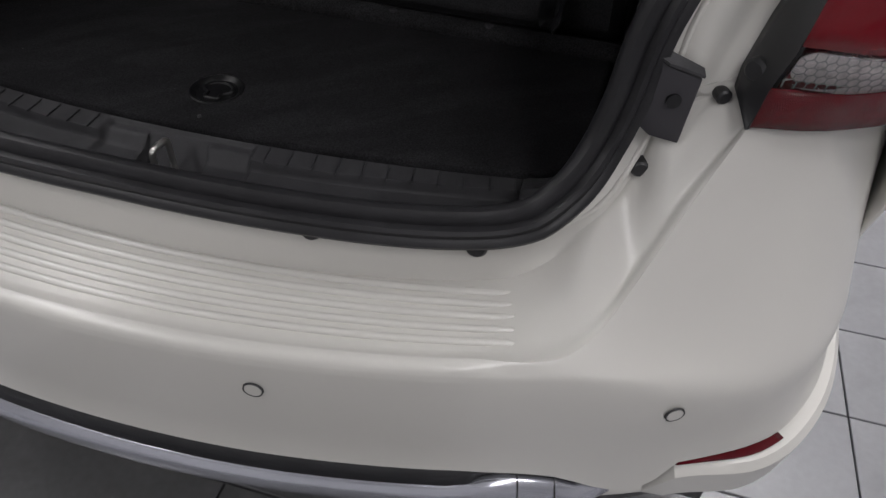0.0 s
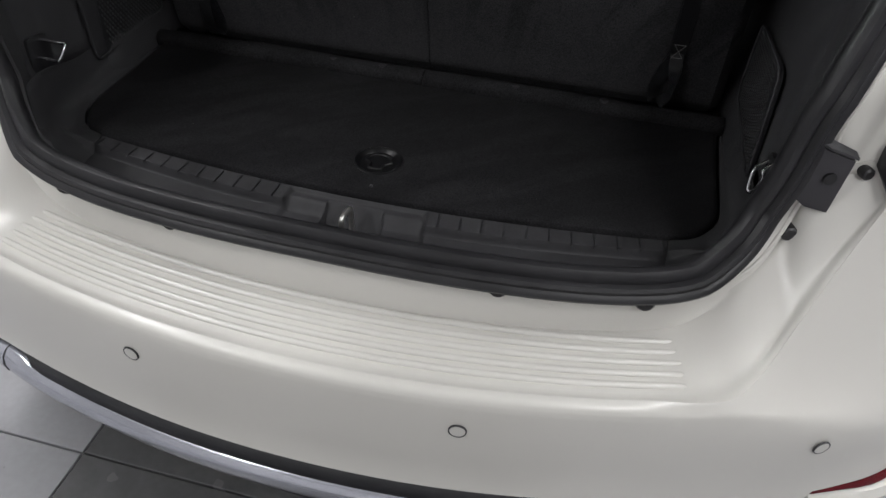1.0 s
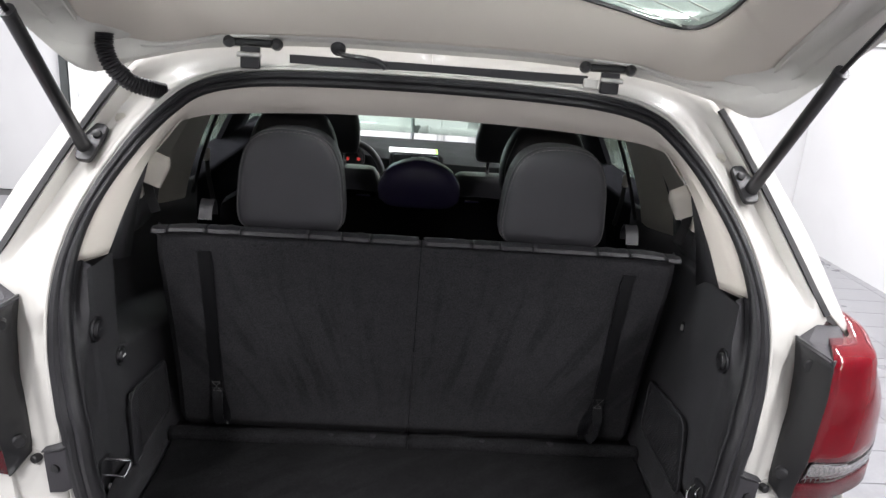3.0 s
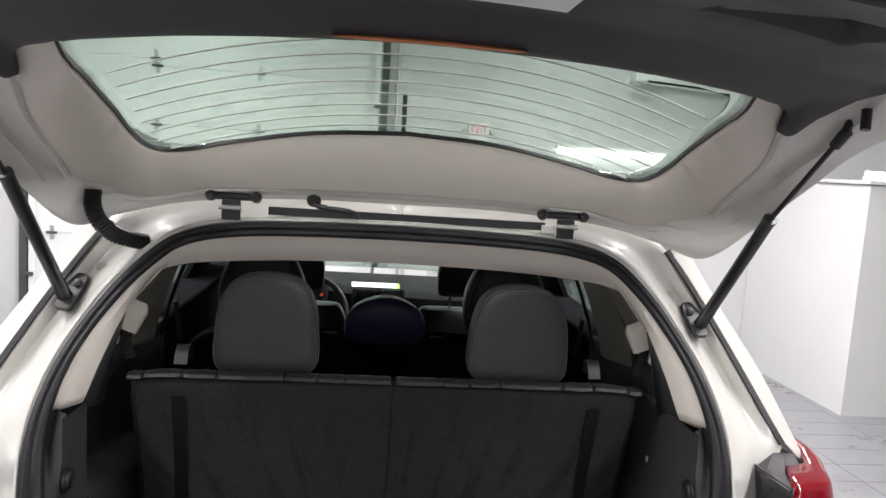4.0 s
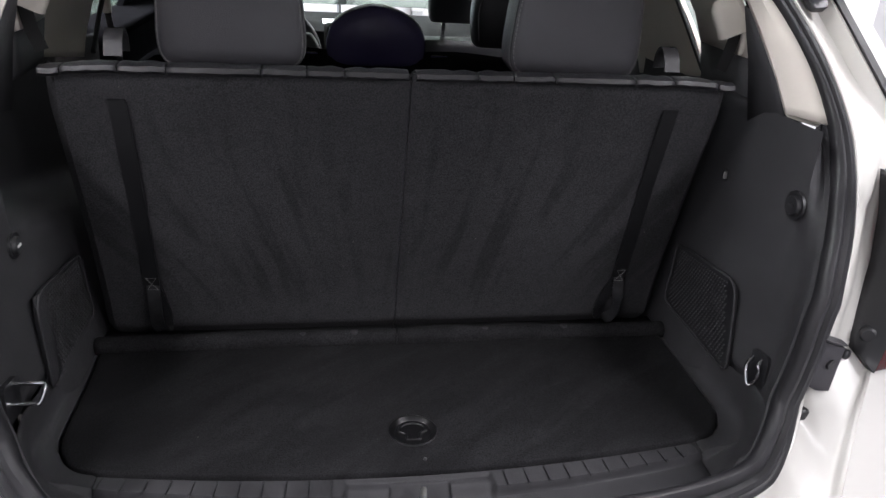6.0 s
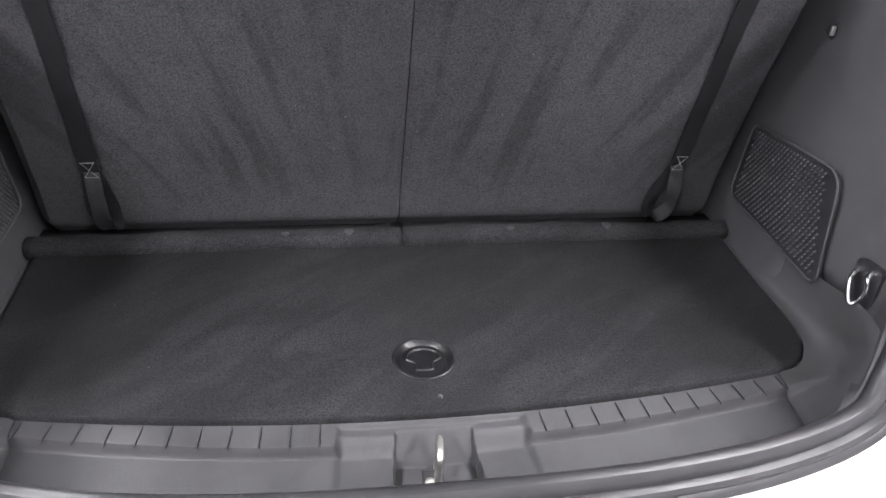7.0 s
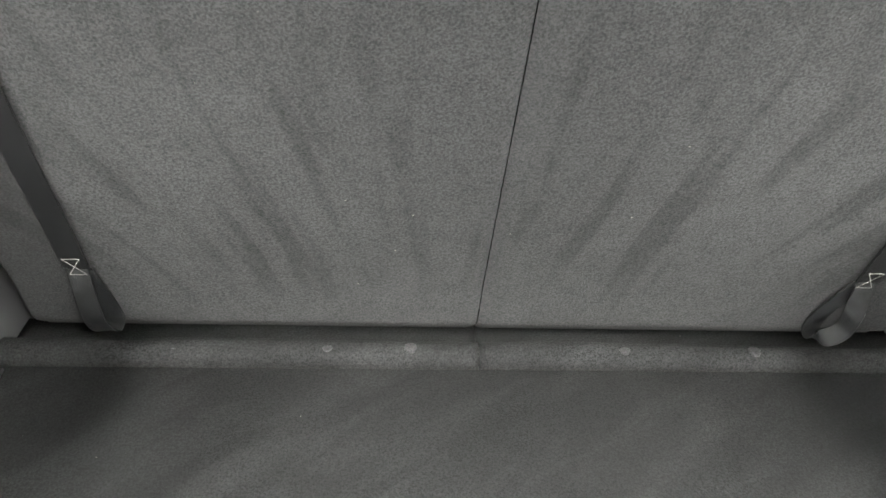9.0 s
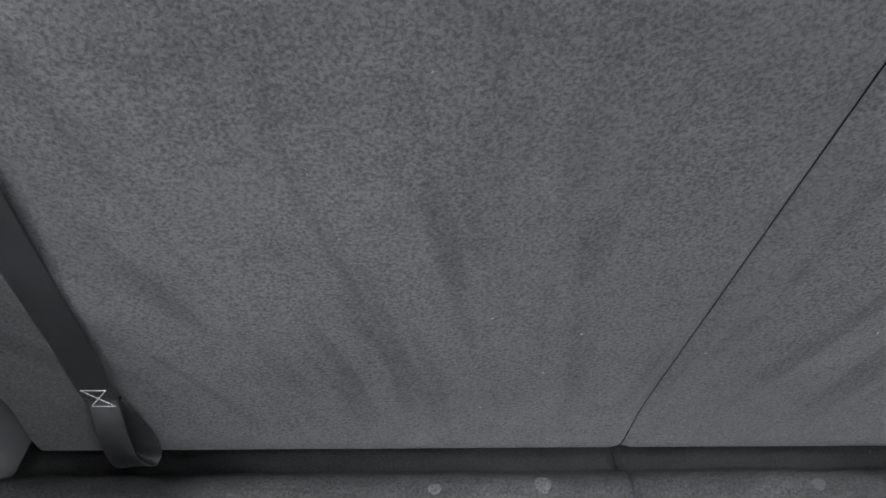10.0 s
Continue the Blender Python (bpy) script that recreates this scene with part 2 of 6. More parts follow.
def thing(name, base, label, category, group="", kind=""):
    """A top-level Empty at its base (given over the boot mat)."""
    ob = new(name)
    ob.empty_display_size = 0.05
    ob.location = (base[0], base[1], base[2] + UP)
    BASE[ob.name] = Vector(base)
    return tagged(ob, label, category, group, kind)


def part(name, bm, material, parent, label="", smooth=True, thick=0.0, bevel=0.0, recalc=True, seg=2):
    """One mesh object under a thing or under a part; the mesh is drawn in places over the boot mat."""
    base = BASE[parent.name]
    bmesh.ops.translate(bm, verts=bm.verts, vec=-base)
    if recalc:
        bmesh.ops.recalc_face_normals(bm, faces=bm.faces)
    data = bpy.data.meshes.new(name)
    bm.to_mesh(data)
    bm.free()
    data.materials.append(material)
    if smooth:
        data.shade_smooth()
        data.set_sharp_from_angle(angle=radians(38))
    ob = new(name, data)
    ob.parent = parent
    BASE[ob.name] = base
    if thick:
        s = ob.modifiers.new("thickness", "SOLIDIFY")
        s.thickness, s.offset = thick, 0
    if bevel:
        b = ob.modifiers.new("edge", "BEVEL")
        b.width, b.segments, b.limit_method, b.angle_limit = bevel, seg, "ANGLE", radians(40)
        b.harden_normals = False
    if label:
        ob["label"] = label
    return ob


def spline(pts, n):
    """n + 1 points along a Catmull-Rom curve through the control points."""
    p = [Vector(q) for q in pts]
    p = [2 * p[0] - p[1]] + p + [2 * p[-1] - p[-2]]
    out = []
    for i in range(n + 1):
        f = i / n * (len(p) - 3)
        k = min(int(f), len(p) - 4)
        t = f - k
        a, b, c, d = p[k:k + 4]
        out.append(0.5 * (2 * b + (c - a) * t + (2 * a - 5 * b + 4 * c - d) * t * t + (3 * b - a - 3 * c + d) * t ** 3))
    return out


def ease(x, a, b):
    t = min(1.0, max(0.0, (x - a) / (b - a)))
    return t * t * (3 - 2 * t)


def lerp_table(x, xs, ys):
    return float(np.interp(x, xs, ys))


def loft(rows, closed=False, bm=None, caps=False):
    bm = bm or bmesh.new()
    grid = [[bm.verts.new(p) for p in r] for r in rows]
    for a, b in zip(grid[:-1], grid[1:]):
        n = len(a)
        for i in range(n if closed else n - 1):
            j = (i + 1) % n
            bm.faces.new((a[i], a[j], b[j], b[i]))
    if caps and closed:
        bm.faces.new(grid[0][::-1]), bm.faces.new(grid[-1])
    return bm


def sweep(path, section, ring=False, up=Vector((0, 0, 1)), bm=None, twist=None):
    """Carries a closed section of (side, up) points along a path; `up` is one vector or one a point."""
    rows, n = [], len(path)
    for i, p in enumerate(path):
        a = path[(i - 1) % n] if ring or i else path[0]
        b = path[(i + 1) % n] if ring or i < n - 1 else path[-1]
        t = (Vector(b) - Vector(a)).normalized()
        u = Vector(up[i] if isinstance(up, list) else up)
        s = t.cross(u).normalized()
        w = s.cross(t).normalized()
        sec = section(i / (n - 1)) if callable(section) else section
        rows.append([Vector(p) + s * c[0] + w * c[1] for c in sec])
    if ring:
        rows.append(rows[0])
    bm = loft(rows, True, bm, caps=not ring)
    if ring:
        bmesh.ops.remove_doubles(bm, verts=bm.verts, dist=1e-6)
    return bm


def disc_section(r, n=10, flat=1.0):
    return [(r * math.cos(2 * math.pi * k / n), r * flat * math.sin(2 * math.pi * k / n)) for k in range(n)]


def band_section(w, h):
    return [(-w / 2, -h / 2), (w / 2, -h / 2), (w / 2, h / 2), (-w / 2, h / 2)]


def rod(a, b, r, n=12, bm=None, r2=None):
    a, b = Vector(a), Vector(b)
    u = Vector((1, 0, 0)) if abs((b - a).normalized().x) < 0.8 else Vector((0, 1, 0))
    ra, rb = r, r2 or r
    return sweep([a, b], lambda t: disc_section(ra + (rb - ra) * t, n), up=u, bm=bm)


def block(c, size, m=None, bm=None):
    bm = bm or bmesh.new()
    made = bmesh.ops.create_cube(bm, size=1)["verts"]
    mat4 = Matrix.Translation(c) @ (m or Matrix()) @ Matrix.Diagonal((*size, 1))
    bmesh.ops.transform(bm, matrix=mat4, verts=made)
    return bm


def turned(profile, m, n=28, bm=None):
    """A solid of revolution round the local z: profile of (radius, height)."""
    rows = [[m @ Vector((max(r, 1e-4) * math.cos(2 * math.pi * k / n), max(r, 1e-4) * math.sin(2 * math.pi * k / n), h)) for k in range(n)]
            for r, h in profile]
    bm = loft(rows, True, bm, caps=True)
    return bm


def slab(outline, push):
    """A closed outline of places, made solid by the vector push."""
    return loft([[Vector(p) for p in outline], [Vector(p) + Vector(push) for p in outline]], True, caps=True)


def rounded(pts, r, n=5):
    """A closed 2D outline with its corners rounded."""
    out = []
    k = len(pts)
    for i in range(k):
        a, b, c = Vector(pts[i - 1]), Vector(pts[i]), Vector(pts[(i + 1) % k])
        rr = r[i] if isinstance(r, (list, tuple)) else r
        u, v = (a - b).normalized(), (c - b).normalized()
        half = math.acos(max(-1, min(1, u.dot(v)))) / 2
        d = min(rr / math.tan(half), 0.48 * (a - b).length, 0.48 * (c - b).length)
        p, q = b + u * d, b + v * d
        for j in range(n + 1):
            t = j / n
            out.append(p * (1 - t) ** 2 + b * 2 * t * (1 - t) + q * t * t)
    return out


def mirror_x(bm):
    bmesh.ops.scale(bm, vec=(-1, 1, 1), verts=bm.verts)
    bmesh.ops.reverse_faces(bm, faces=bm.faces)
    return bm


def sided(bm, s):
    return bm if s > 0 else mirror_x(bm)


# ---- the opening of the boot: its rim leans forward and bows to the rear ----
def body_y(x, z):
    """The jamb of the body outside the seal."""
    side = lerp_table(z, [-0.03, 0.1, 0.2, 0.3, 0.48, 0.65, 0.8, 0.9], [-0.075, -0.09, -0.075, -0.04, 0.035, 0.17, 0.235, 0.26])
    bow = lerp_table(z, [-0.03, 0.3, 0.9], [0.15, 0.08, 0.02])
    return side - bow * (1 - min(1.0, abs(x) / 0.6) ** 2)


def rim_y(x, z):
    """The surface in which the seal lies."""
    side = lerp_table(z, [-0.03, 0.0, 0.1, 0.2, 0.27, 0.35, 0.42, 0.48, 0.65, 0.8, 0.9], [-0.085, -0.098, -0.10, -0.105, -0.10, -0.06, -0.015, 0.025, 0.17, 0.235, 0.26])
    bow = lerp_table(z, [-0.03, 0.3, 0.9], [0.14, 0.07, 0.02])
    sill = (0.017 + 0.018 * ease(abs(x), 0.0, 0.45)) * lerp_table(z, [-0.04, 0.0, 0.035, 0.06, 0.11], [0.25, 0.9, 1.0, 0.6, 0.0])
    return side - bow * (1 - min(1.0, abs(x) / 0.6) ** 2) - sill


RIM_HALF = spline([(0, 0.026), (0.21, 0.024), (0.385, 0.021), (0.464, 0.028), (0.508, 0.056), (0.533, 0.098), (0.548, 0.158),
                   (0.562, 0.250), (0.600, 0.360), (0.618, 0.455), (0.609, 0.555), (0.562, 0.655), (0.488, 0.742),
                   (0.425, 0.784), (0.320, 0.805), (0.16, 0.813), (0, 0.815)], 96)


def rim_offset(k, d):
    """The rim's point k of 96, moved d outwards in its own surface."""
    a, b = RIM_HALF[max(0, k - 1)], RIM_HALF[min(96, k + 1)]
    t = (b - a).normalized()
    p = RIM_HALF[k] + Vector((t.y, -t.x)) * d
    return Vector((p.x, rim_y(p.x, p.y), p.y))


def rim_at(z, d):
    """The rim's side point at a height, moved d outwards."""
    k = float(np.interp(z, [rim_offset(q, d).z for q in range(16, 62)], range(16, 62)))
    a, b = rim_offset(int(k), d), rim_offset(int(k) + 1, d)
    return a.lerp(b, k - int(k))


def rim_ring(d, push=0.0):
    right = [rim_offset(k, d(k) if callable(d) else d) + Vector((0, push, 0)) for k in range(97)]
    right[0].x = right[96].x = 0
    return right + [Vector((-p.x, p.y, p.z)) for p in reversed(right[1:96])]


# ---- room ----
GROUND = -UP
floor = thing("floor", (0, 0, GROUND), "pale grey tiled workshop floor with dark joints and a dark strip", "floor", kind="structure")
part("screed", block((0.6, 0.6, GROUND - 0.06), (9.6, 10.6, 0.1)), GROUT, floor, "dark joint filler", smooth=False)


def wall_box(name, c, size, label):
    w = thing(name, (c[0], c[1], GROUND), label, "wall", kind="structure")
    part("wall_face", block(c, size), WALL, w, smooth=False)
    return w


HGT = CEIL - GROUND
MID = (CEIL + GROUND) / 2
wall_box("wall_left", (-4.05, 0.6, MID), (0.1, 10.4, HGT), "smooth white painted side wall with a steel rail")
wall_box("wall_rear", (0.6, -4.6, MID), (9.4, 0.1, HGT), "smooth white painted rear wall")
wall_box("wall_front", (2.6, 5.40, MID), (5.2, 0.1, HGT), "white painted front wall beside the sectional door")
wall_box("wall_lintel", (-2.02, 5.40, (2.15 + CEIL) / 2), (3.94, 0.1, CEIL - 2.15), "white painted lintel over the sectional door")
wall_box("wall_right", (5.25, -0.45, MID), (0.1, 8.3, HGT), "smooth white painted side wall")
booth = thing("wall_partition", (4.4, 4.5, GROUND), "white partition block in the corner of the room", "wall", kind="structure")
part("wall_face", block((4.41, 4.55, (1.03 + GROUND) / 2), (1.58, 1.58, 1.03 - GROUND)), WALL, booth, smooth=False)
part("ledge", block((4.405, 4.545, 1.05), (1.64, 1.64, 0.03)), WALL, booth, smooth=False, bevel=0.006)
ceil = thing("ceiling", (0.6, 0.6, CEIL), "plain white painted ceiling", "ceiling", kind="structure")
part("ceiling_face", block((0.6, 0.45, CEIL + 0.05), (9.4, 10.2, 0.1)), CEILING, ceil, smooth=False)

fix = thing("ceiling_light", (LIGHT_ROWS[0][0], LIGHT_ROWS[0][1], CEIL), "white linear ceiling light with a lit diffuser", "ceiling light", "ceiling lights")
lx, ly = LIGHT_ROWS[0]
part("housing", block((lx, ly, CEIL - 0.03), (0.26, 2.3, 0.058)), DOOR_STEEL, fix, bevel=0.008, smooth=False)
part("diffuser", block((lx, ly, CEIL - 0.064), (0.2, 2.2, 0.008)), glow("lit_diffuser", (1, 0.98, 0.95), 5.0), fix, "lit white diffuser", smooth=False)
for lx, ly in LIGHT_ROWS[1:]:
    copy_thing(fix, pose(lx, ly, CEIL + UP))

# the wall tube seen through the raised rear window, and one added over the partition for a wide bright area there
for x0, x1, y, z in ((1.62, 2.85, 5.315, 1.18), (3.64, 5.15, 3.86, 1.105)):
    tube = thing("tube_light", (x0, y, z - 0.04), "lit white tube light in a slim batten", "tube light", "tube lights")
    part("batten", block(((x0 + x1) / 2, y + 0.012, z - 0.022 if y < 4 else z + 0.035), (x1 - x0, 0.05, 0.034)), DOOR_STEEL, tube, smooth=False, bevel=0.005)
    part("tube", rod((x0 + 0.01, y - 0.01, z), (x1 - 0.01, y - 0.01, z), 0.03), TUBE, tube, "lit tube")
    for e in (x0 + 0.02, x1 - 0.02):
        part("holder", block((e, y + 0.005, z), (0.02, 0.06, 0.07)), DOOR_STEEL, tube, smooth=False)

# ---- the car: shell ----
car = thing("car", (0, 1.9, GROUND), "pearl white seven-seat estate car with its tailgate open", "car")

# weatherstrip round the opening: a fat outer bulb, a groove and a thin inner lip
SEAL_SEC = [(-0.034, -0.004), (-0.033, 0.002), (-0.026, 0.006), (-0.021, 0.006), (-0.018, 0.011), (-0.012, 0.013), (-0.006, 0.010), (-0.003, 0.008), (0.0, 0.012), (0.005, 0.018),
            (0.011, 0.020), (0.017, 0.017), (0.0205, 0.010), (0.021, 0.002), (0.019, -0.006), (0.0, -0.008), (-0.019, -0.006)]
ring = rim_ring(0.0)


def seal_section(t):
    z = ring[round(t * (len(ring) - 1))].z
    slim = 1 - 0.40 * ease(z, 0.30, 0.58)
    return [(-a * slim * (0.80 if a < 0 else 1.0), b * (0.35 + 0.5 * slim)) for a, b in SEAL_SEC]


facing = [Vector((0, -1 + 0.42 * (1 - ease(p.z, 0.035, 0.12)), 0.12 + 0.66 * (1 - ease(p.z, 0.035, 0.12)))) for p in ring]
part("door_seal", sweep(ring, seal_section, ring=True, up=facing), RUBBER, car, "black rubber door seal")

# painted flange that carries the seal, and the jamb that runs out to the lamp and the body gap
def flange_edge(k):
    return 0.021 + lerp_table(k, [0, 14, 20, 27, 36, 46, 60], [0.007, 0.007, 0.012, 0.022, 0.022, 0.010, 0.004])


part("seal_flange", loft([rim_ring(0.002, 0.010), rim_ring(0.012, 0.008), rim_ring(lambda k: flange_edge(k) - 0.003, 0.005), rim_ring(flange_edge, 0.008), rim_ring(flange_edge, 0.016)], True),
     PAINT_IN, car, thick=0.002)

part("flange_hem", sweep(rim_ring(lambda k: flange_edge(k) - 0.001, 0.0045), disc_section(0.0035, 8), ring=True, up=Vector((0, -1, 0.2))), PAINT_IN, car, "folded painted hem of the flange")

JAMB = [(-0.02, 0.60), (0.06, 0.625), (0.12, 0.652), (0.18, 0.664), (0.28, 0.702), (0.37, 0.722), (0.45, 0.774), (0.50, 0.748), (0.565, 0.722), (0.656, 0.680),
        (0.747, 0.628), (0.807, 0.586), (0.832, 0.53), (0.85, 0.44)]


def jamb_x(z):
    return lerp_table(z, [q[0] for q in JAMB], [q[1] for q in JAMB])


TOP_OUT = spline([Vector((0.678, 0.205, 0.66)), Vector((0.630, 0.250, 0.745)), Vector((0.584, 0.268, 0.810)), Vector((0.515, 0.286, 0.856)), Vector((0.42, 0.297, 0.880)), Vector((0.25, 0.303, 0.896)), Vector((0.0, 0.305, 0.902))], 26)
for s in (1, -1):
    rows = []
    for k in range(36, 97):
        a = rim_offset(k, 0.018)
        if k == 96:
            a.x = 0
        a.y = min(a.y + 0.014, body_y(a.x, a.z)) if a.z < 0.4 else a.y
        zo = lerp_table(k, [36, 42, 70, 81, 89], [0.165, 0.235, 0.66, 0.80, 0.85])
        xo = jamb_x(zo)
        o = Vector((xo, body_y(xo, zo) + lerp_table(zo, [0.15, 0.2, 0.32], [-0.004, 0.006, 0.028]), zo))
        if k > 70:
            o = TOP_OUT[k - 70].copy()
        over = ease(k, 70, 84)
        step = []
        for j in range(13):
            t = j / 12
            p = a.lerp(o, t)
            # a shallow channel beside the seal, then a raised bead; over the top it becomes the rain gutter
            p.y += 0.040 * ease(t, 0.12, 0.35) * (1 - ease(t, 0.72, 0.95)) * ease(p.z, 0.42, 0.56) * (1 - over)
            p.y += (0.010 - 0.014 * ease(t, 0.05, 0.35) + 0.008 * ease(t, 0.45, 0.62) - 0.004 * ease(t, 0.62, 0.8)) * (1 - over)
            p += Vector((0, 0.010, -0.020)) * over * ease(t, 0.10, 0.42) * (1 - ease(t, 0.70, 0.96))
            step.append(p)
        if k > 76:
            step.append(o.lerp(Vector((o.x, 0.345, o.z + 0.004)), ease(k, 76, 84)))
        else:
            step.append(o + Vector((0.001, 0.002, 0)))
        rows.append(step)
    jamb = part("jamb", sided(loft(rows), s), PAINT_IN, car, "painted boot jamb and rain gutter", thick=0.0025)
part("gutter_strip", sweep([Vector((x, 0.228, 0.8475)) for x in np.linspace(-0.27, 0.30, 14)], band_section(0.012, 0.016)), BLACK, jamb)

# roof skin, windscreen frame, bonnet and nose
rows = []
for i in range(33):
    y = 0.33 + 2.05 * i / 32
    crown = 0.914 + 0.06 * math.sin(math.pi * min(1, (y - 0.2) / 2.6))- 0.18 * max(0, (y - 1.9)) ** 1.5
    half = 0.60 - 0.03 * ease(y, 1.6, 2.4)
    rows.append([Vector((half * u, y, crown - 0.10 * abs(u) ** 3 - 0.02 * (abs(u) > 0.99))) for u in np.linspace(-1, 1, 19)])
part("roof", loft(rows), PAINT, car, "pearl white roof panel", thick=0.004)
mast = part("aerial", rod((0, 0.40, 0.925), (-0.002, 0.385, 1.113), 0.0055, 10), RUBBER, car, "black rubber aerial")
part("aerial_base", turned([(0.026, 0), (0.024, 0.010), (0.010, 0.022)], pose(0, 0.40, 0.918)), BLACK, mast)

rows = []
for i in range(21):
    t = i / 20
    y = 3.10 + 1.27 * t
    z = 0.215 - 0.07 * t - 0.12 * t ** 3
    half = 0.80 - 0.06 * t - 0.10 * t ** 4
    rows.append([Vector((half * u, y - 0.12 * abs(u) ** 2, z - 0.05 * u * u)) for u in np.linspace(-1, 1, 17)])
part("cowl", block((0, 3.06, 0.235), (1.36, 0.22, 0.04)), BLACK, car, "black cowl under the windscreen", bevel=0.01)
part("bonnet", loft(rows), PAINT, car, "pearl white bonnet", thick=0.004)
rows = []
for z, out, half in ((0.06, 0.0, 0.74), (-0.02, 0.05, 0.80), (-0.15, 0.09, 0.84), (-0.30, 0.10, 0.85), (-0.42, 0.08, 0.84), (-0.50, 0.04, 0.82)):
    rows.append([Vector((half * math.sin(a) ** 1 if abs(a) < 1.4 else half * math.copysign(1, a), 3.95 + (0.42 + out) * math.cos(a) ** 0.55, z)) for a in np.linspace(-1.5, 1.5, 27)])
nose = part("front_bumper", loft(rows), PAINT, car, "pearl white front bumper", thick=0.006)
part("grille", block((0, 4.46, -0.10), (0.70, 0.03, 0.11)), BLACK, nose, "black grille", bevel=0.01)
for s in (1, -1):
    part("headlamp", block((0.62 * s, 4.30, 0.03), (0.34, 0.22, 0.13), pose(0, 0, 0, 0, 0, -24 * s)), CLEAR, car, "clear headlamp", bevel=0.03)

# body sides: waist line to sill, with wheel arches
WHEELS = ((0.62, -0.395), (3.51, -0.395))
for s in (1, -1):
    bm = bmesh.new()
    ys = np.linspace(0.02, 4.15, 84)
    zs = np.linspace(-0.50, 0.40, 25)
    grid = {}
    for i, y in enumerate(ys):
        for j, z in enumerate(zs):
            top = 0.40 - 0.09 * ease(y, 2.9, 4.15) - 0.0 * y
            zz = -0.50 + (top + 0.50) * j / 24
            x = 0.905 - 0.055 * ((zz + 0.12) / 0.5) ** 2 + 0.02 * math.exp(-((zz - 0.02) / 0.06) ** 2) - 0.05 * ease(y, 3.6, 4.15) - 0.03 * ease(0.5 - y, 0.0, 0.5)
            x -= 0.05 * ease(zz, 0.30, 0.41)
            grid[i, j] = bm.verts.new((s * x, y, zz))
    for i in range(83):
        for j in range(24):
            yc, zc = (ys[i] + ys[i + 1]) / 2, grid[i, j].co.z + 0.018
            if any(math.hypot(yc - wy, zc - wz) < 0.385 for wy, wz in WHEELS):
                continue
            bm.faces.new((grid[i, j], grid[i + 1, j], grid[i + 1, j + 1], grid[i, j + 1]))
    bmesh.ops.delete(bm, geom=[v for v in bm.verts if not v.link_faces], context="VERTS")
    flank = part("body_side", bm, PAINT, car, "pearl white body side", thick=0.006)
    for y in (0.92, 1.93, 2.90):
        part("door_gap", rod((s * 0.904, y, -0.36), (s * 0.872, y + 0.02, 0.36), 0.003, 6), BLACK, flank)
    for y in (1.12, 2.12):
        part("door_handle", block((s * 0.905, y, 0.22), (0.03, 0.17, 0.028)), CHROME, flank, "chrome door handle", bevel=0.008)
    part("rocker", block((s * 0.86, 2.06, -0.53), (0.06, 2.1, 0.08)), PLASTIC, car, bevel=0.015)
    # door mirror
    part("door_mirror", block((s * 1.0, 2.62, 0.44), (0.20, 0.10, 0.15)), PAINT, car, "pearl white door mirror", bevel=0.035)

# wheels
for wy, wz in WHEELS:
    for s in (1, -1):
        m = pose(0.80 * s, wy, wz, 0, 90 * s, 0)
        wheel = part("wheel", turned([(0.20, -0.10), (0.31, -0.105), (0.338, -0.085), (0.345, 0), (0.338, 0.085), (0.31, 0.105), (0.215, 0.10), (0.20, 0.0)], m, 40),
                     TYRE, car, "black tyre on an alloy rim")
        bm = turned([(0.212, 0.02), (0.218, 0.10), (0.20, 0.10), (0.19, 0.05), (0.0, 0.045)], m, 40)
        for k in range(5):
            a = 2 * math.pi * k / 5
            block((0, 0, 0), (1, 1, 1), m @ Matrix.Rotation(a, 4, "Z") @ Matrix.Translation((0.11, 0, 0.082)) @ Matrix.Diagonal((0.19, 0.05, 0.022, 1)), bm)
        part("rim", bm, ALLOY, wheel, "five-spoke alloy rim")

part("underbody", block((0, 2.0, -0.46), (1.60, 4.3, 0.06)), BLACK, car, "black underbody", smooth=False)
# black plate set close under the mat so its edge gap stays dark
part("boot_well", block((0, 0.385, -0.036), (1.14, 0.87, 0.02)), BLACK, car, smooth=False)
part("cabin_floor", block((0, 1.95, -0.36), (1.50, 2.1, 0.05)), FABRIC_DARK, car, "black carpeted cabin floor", smooth=False)

# ---- rear bumper ----
PLAN = [(0.0, -0.388), (0.2, -0.377), (0.4, -0.342), (0.54, -0.300), (0.70, -0.240), (0.80, -0.170), (0.865, -0.07), (0.895, 0.05), (0.905, 0.20), (0.905, 0.30)]
dense = spline([(-0.2, -0.377)] + PLAN, 600)
plan = [dense[60 + 9 * k] for k in range(61)]


def plan_at(k, d):
    """A point of the bumper's plan, moved d outwards."""
    a, b = plan[max(0, k - 1)], plan[min(60, k + 1)]
    t = (b - a).normalized()
    p = plan[k] + Vector((t.y, -t.x)) * d
    return p if k else Vector((0, p.y))


FACE = [(-0.0560, -0.010), (-0.0563, -0.006), (-0.0578, -0.002), (-0.061, 0.0012), (-0.066, 0.0036), (-0.074, 0.0054), (-0.086, 0.0066), (-0.10, 0.0074), (-0.14, 0.010), (-0.19, 0.008),
        (-0.235, 0.010), (-0.244, 0.012), (-0.248, 0.006), (-0.249, -0.012)]


def both(rows):
    """Rows from the centre line outwards, with their mirror image before them."""
    return [[Vector((-p.x, p.y, p.z)) for p in r] for r in reversed(rows[1:])] + rows


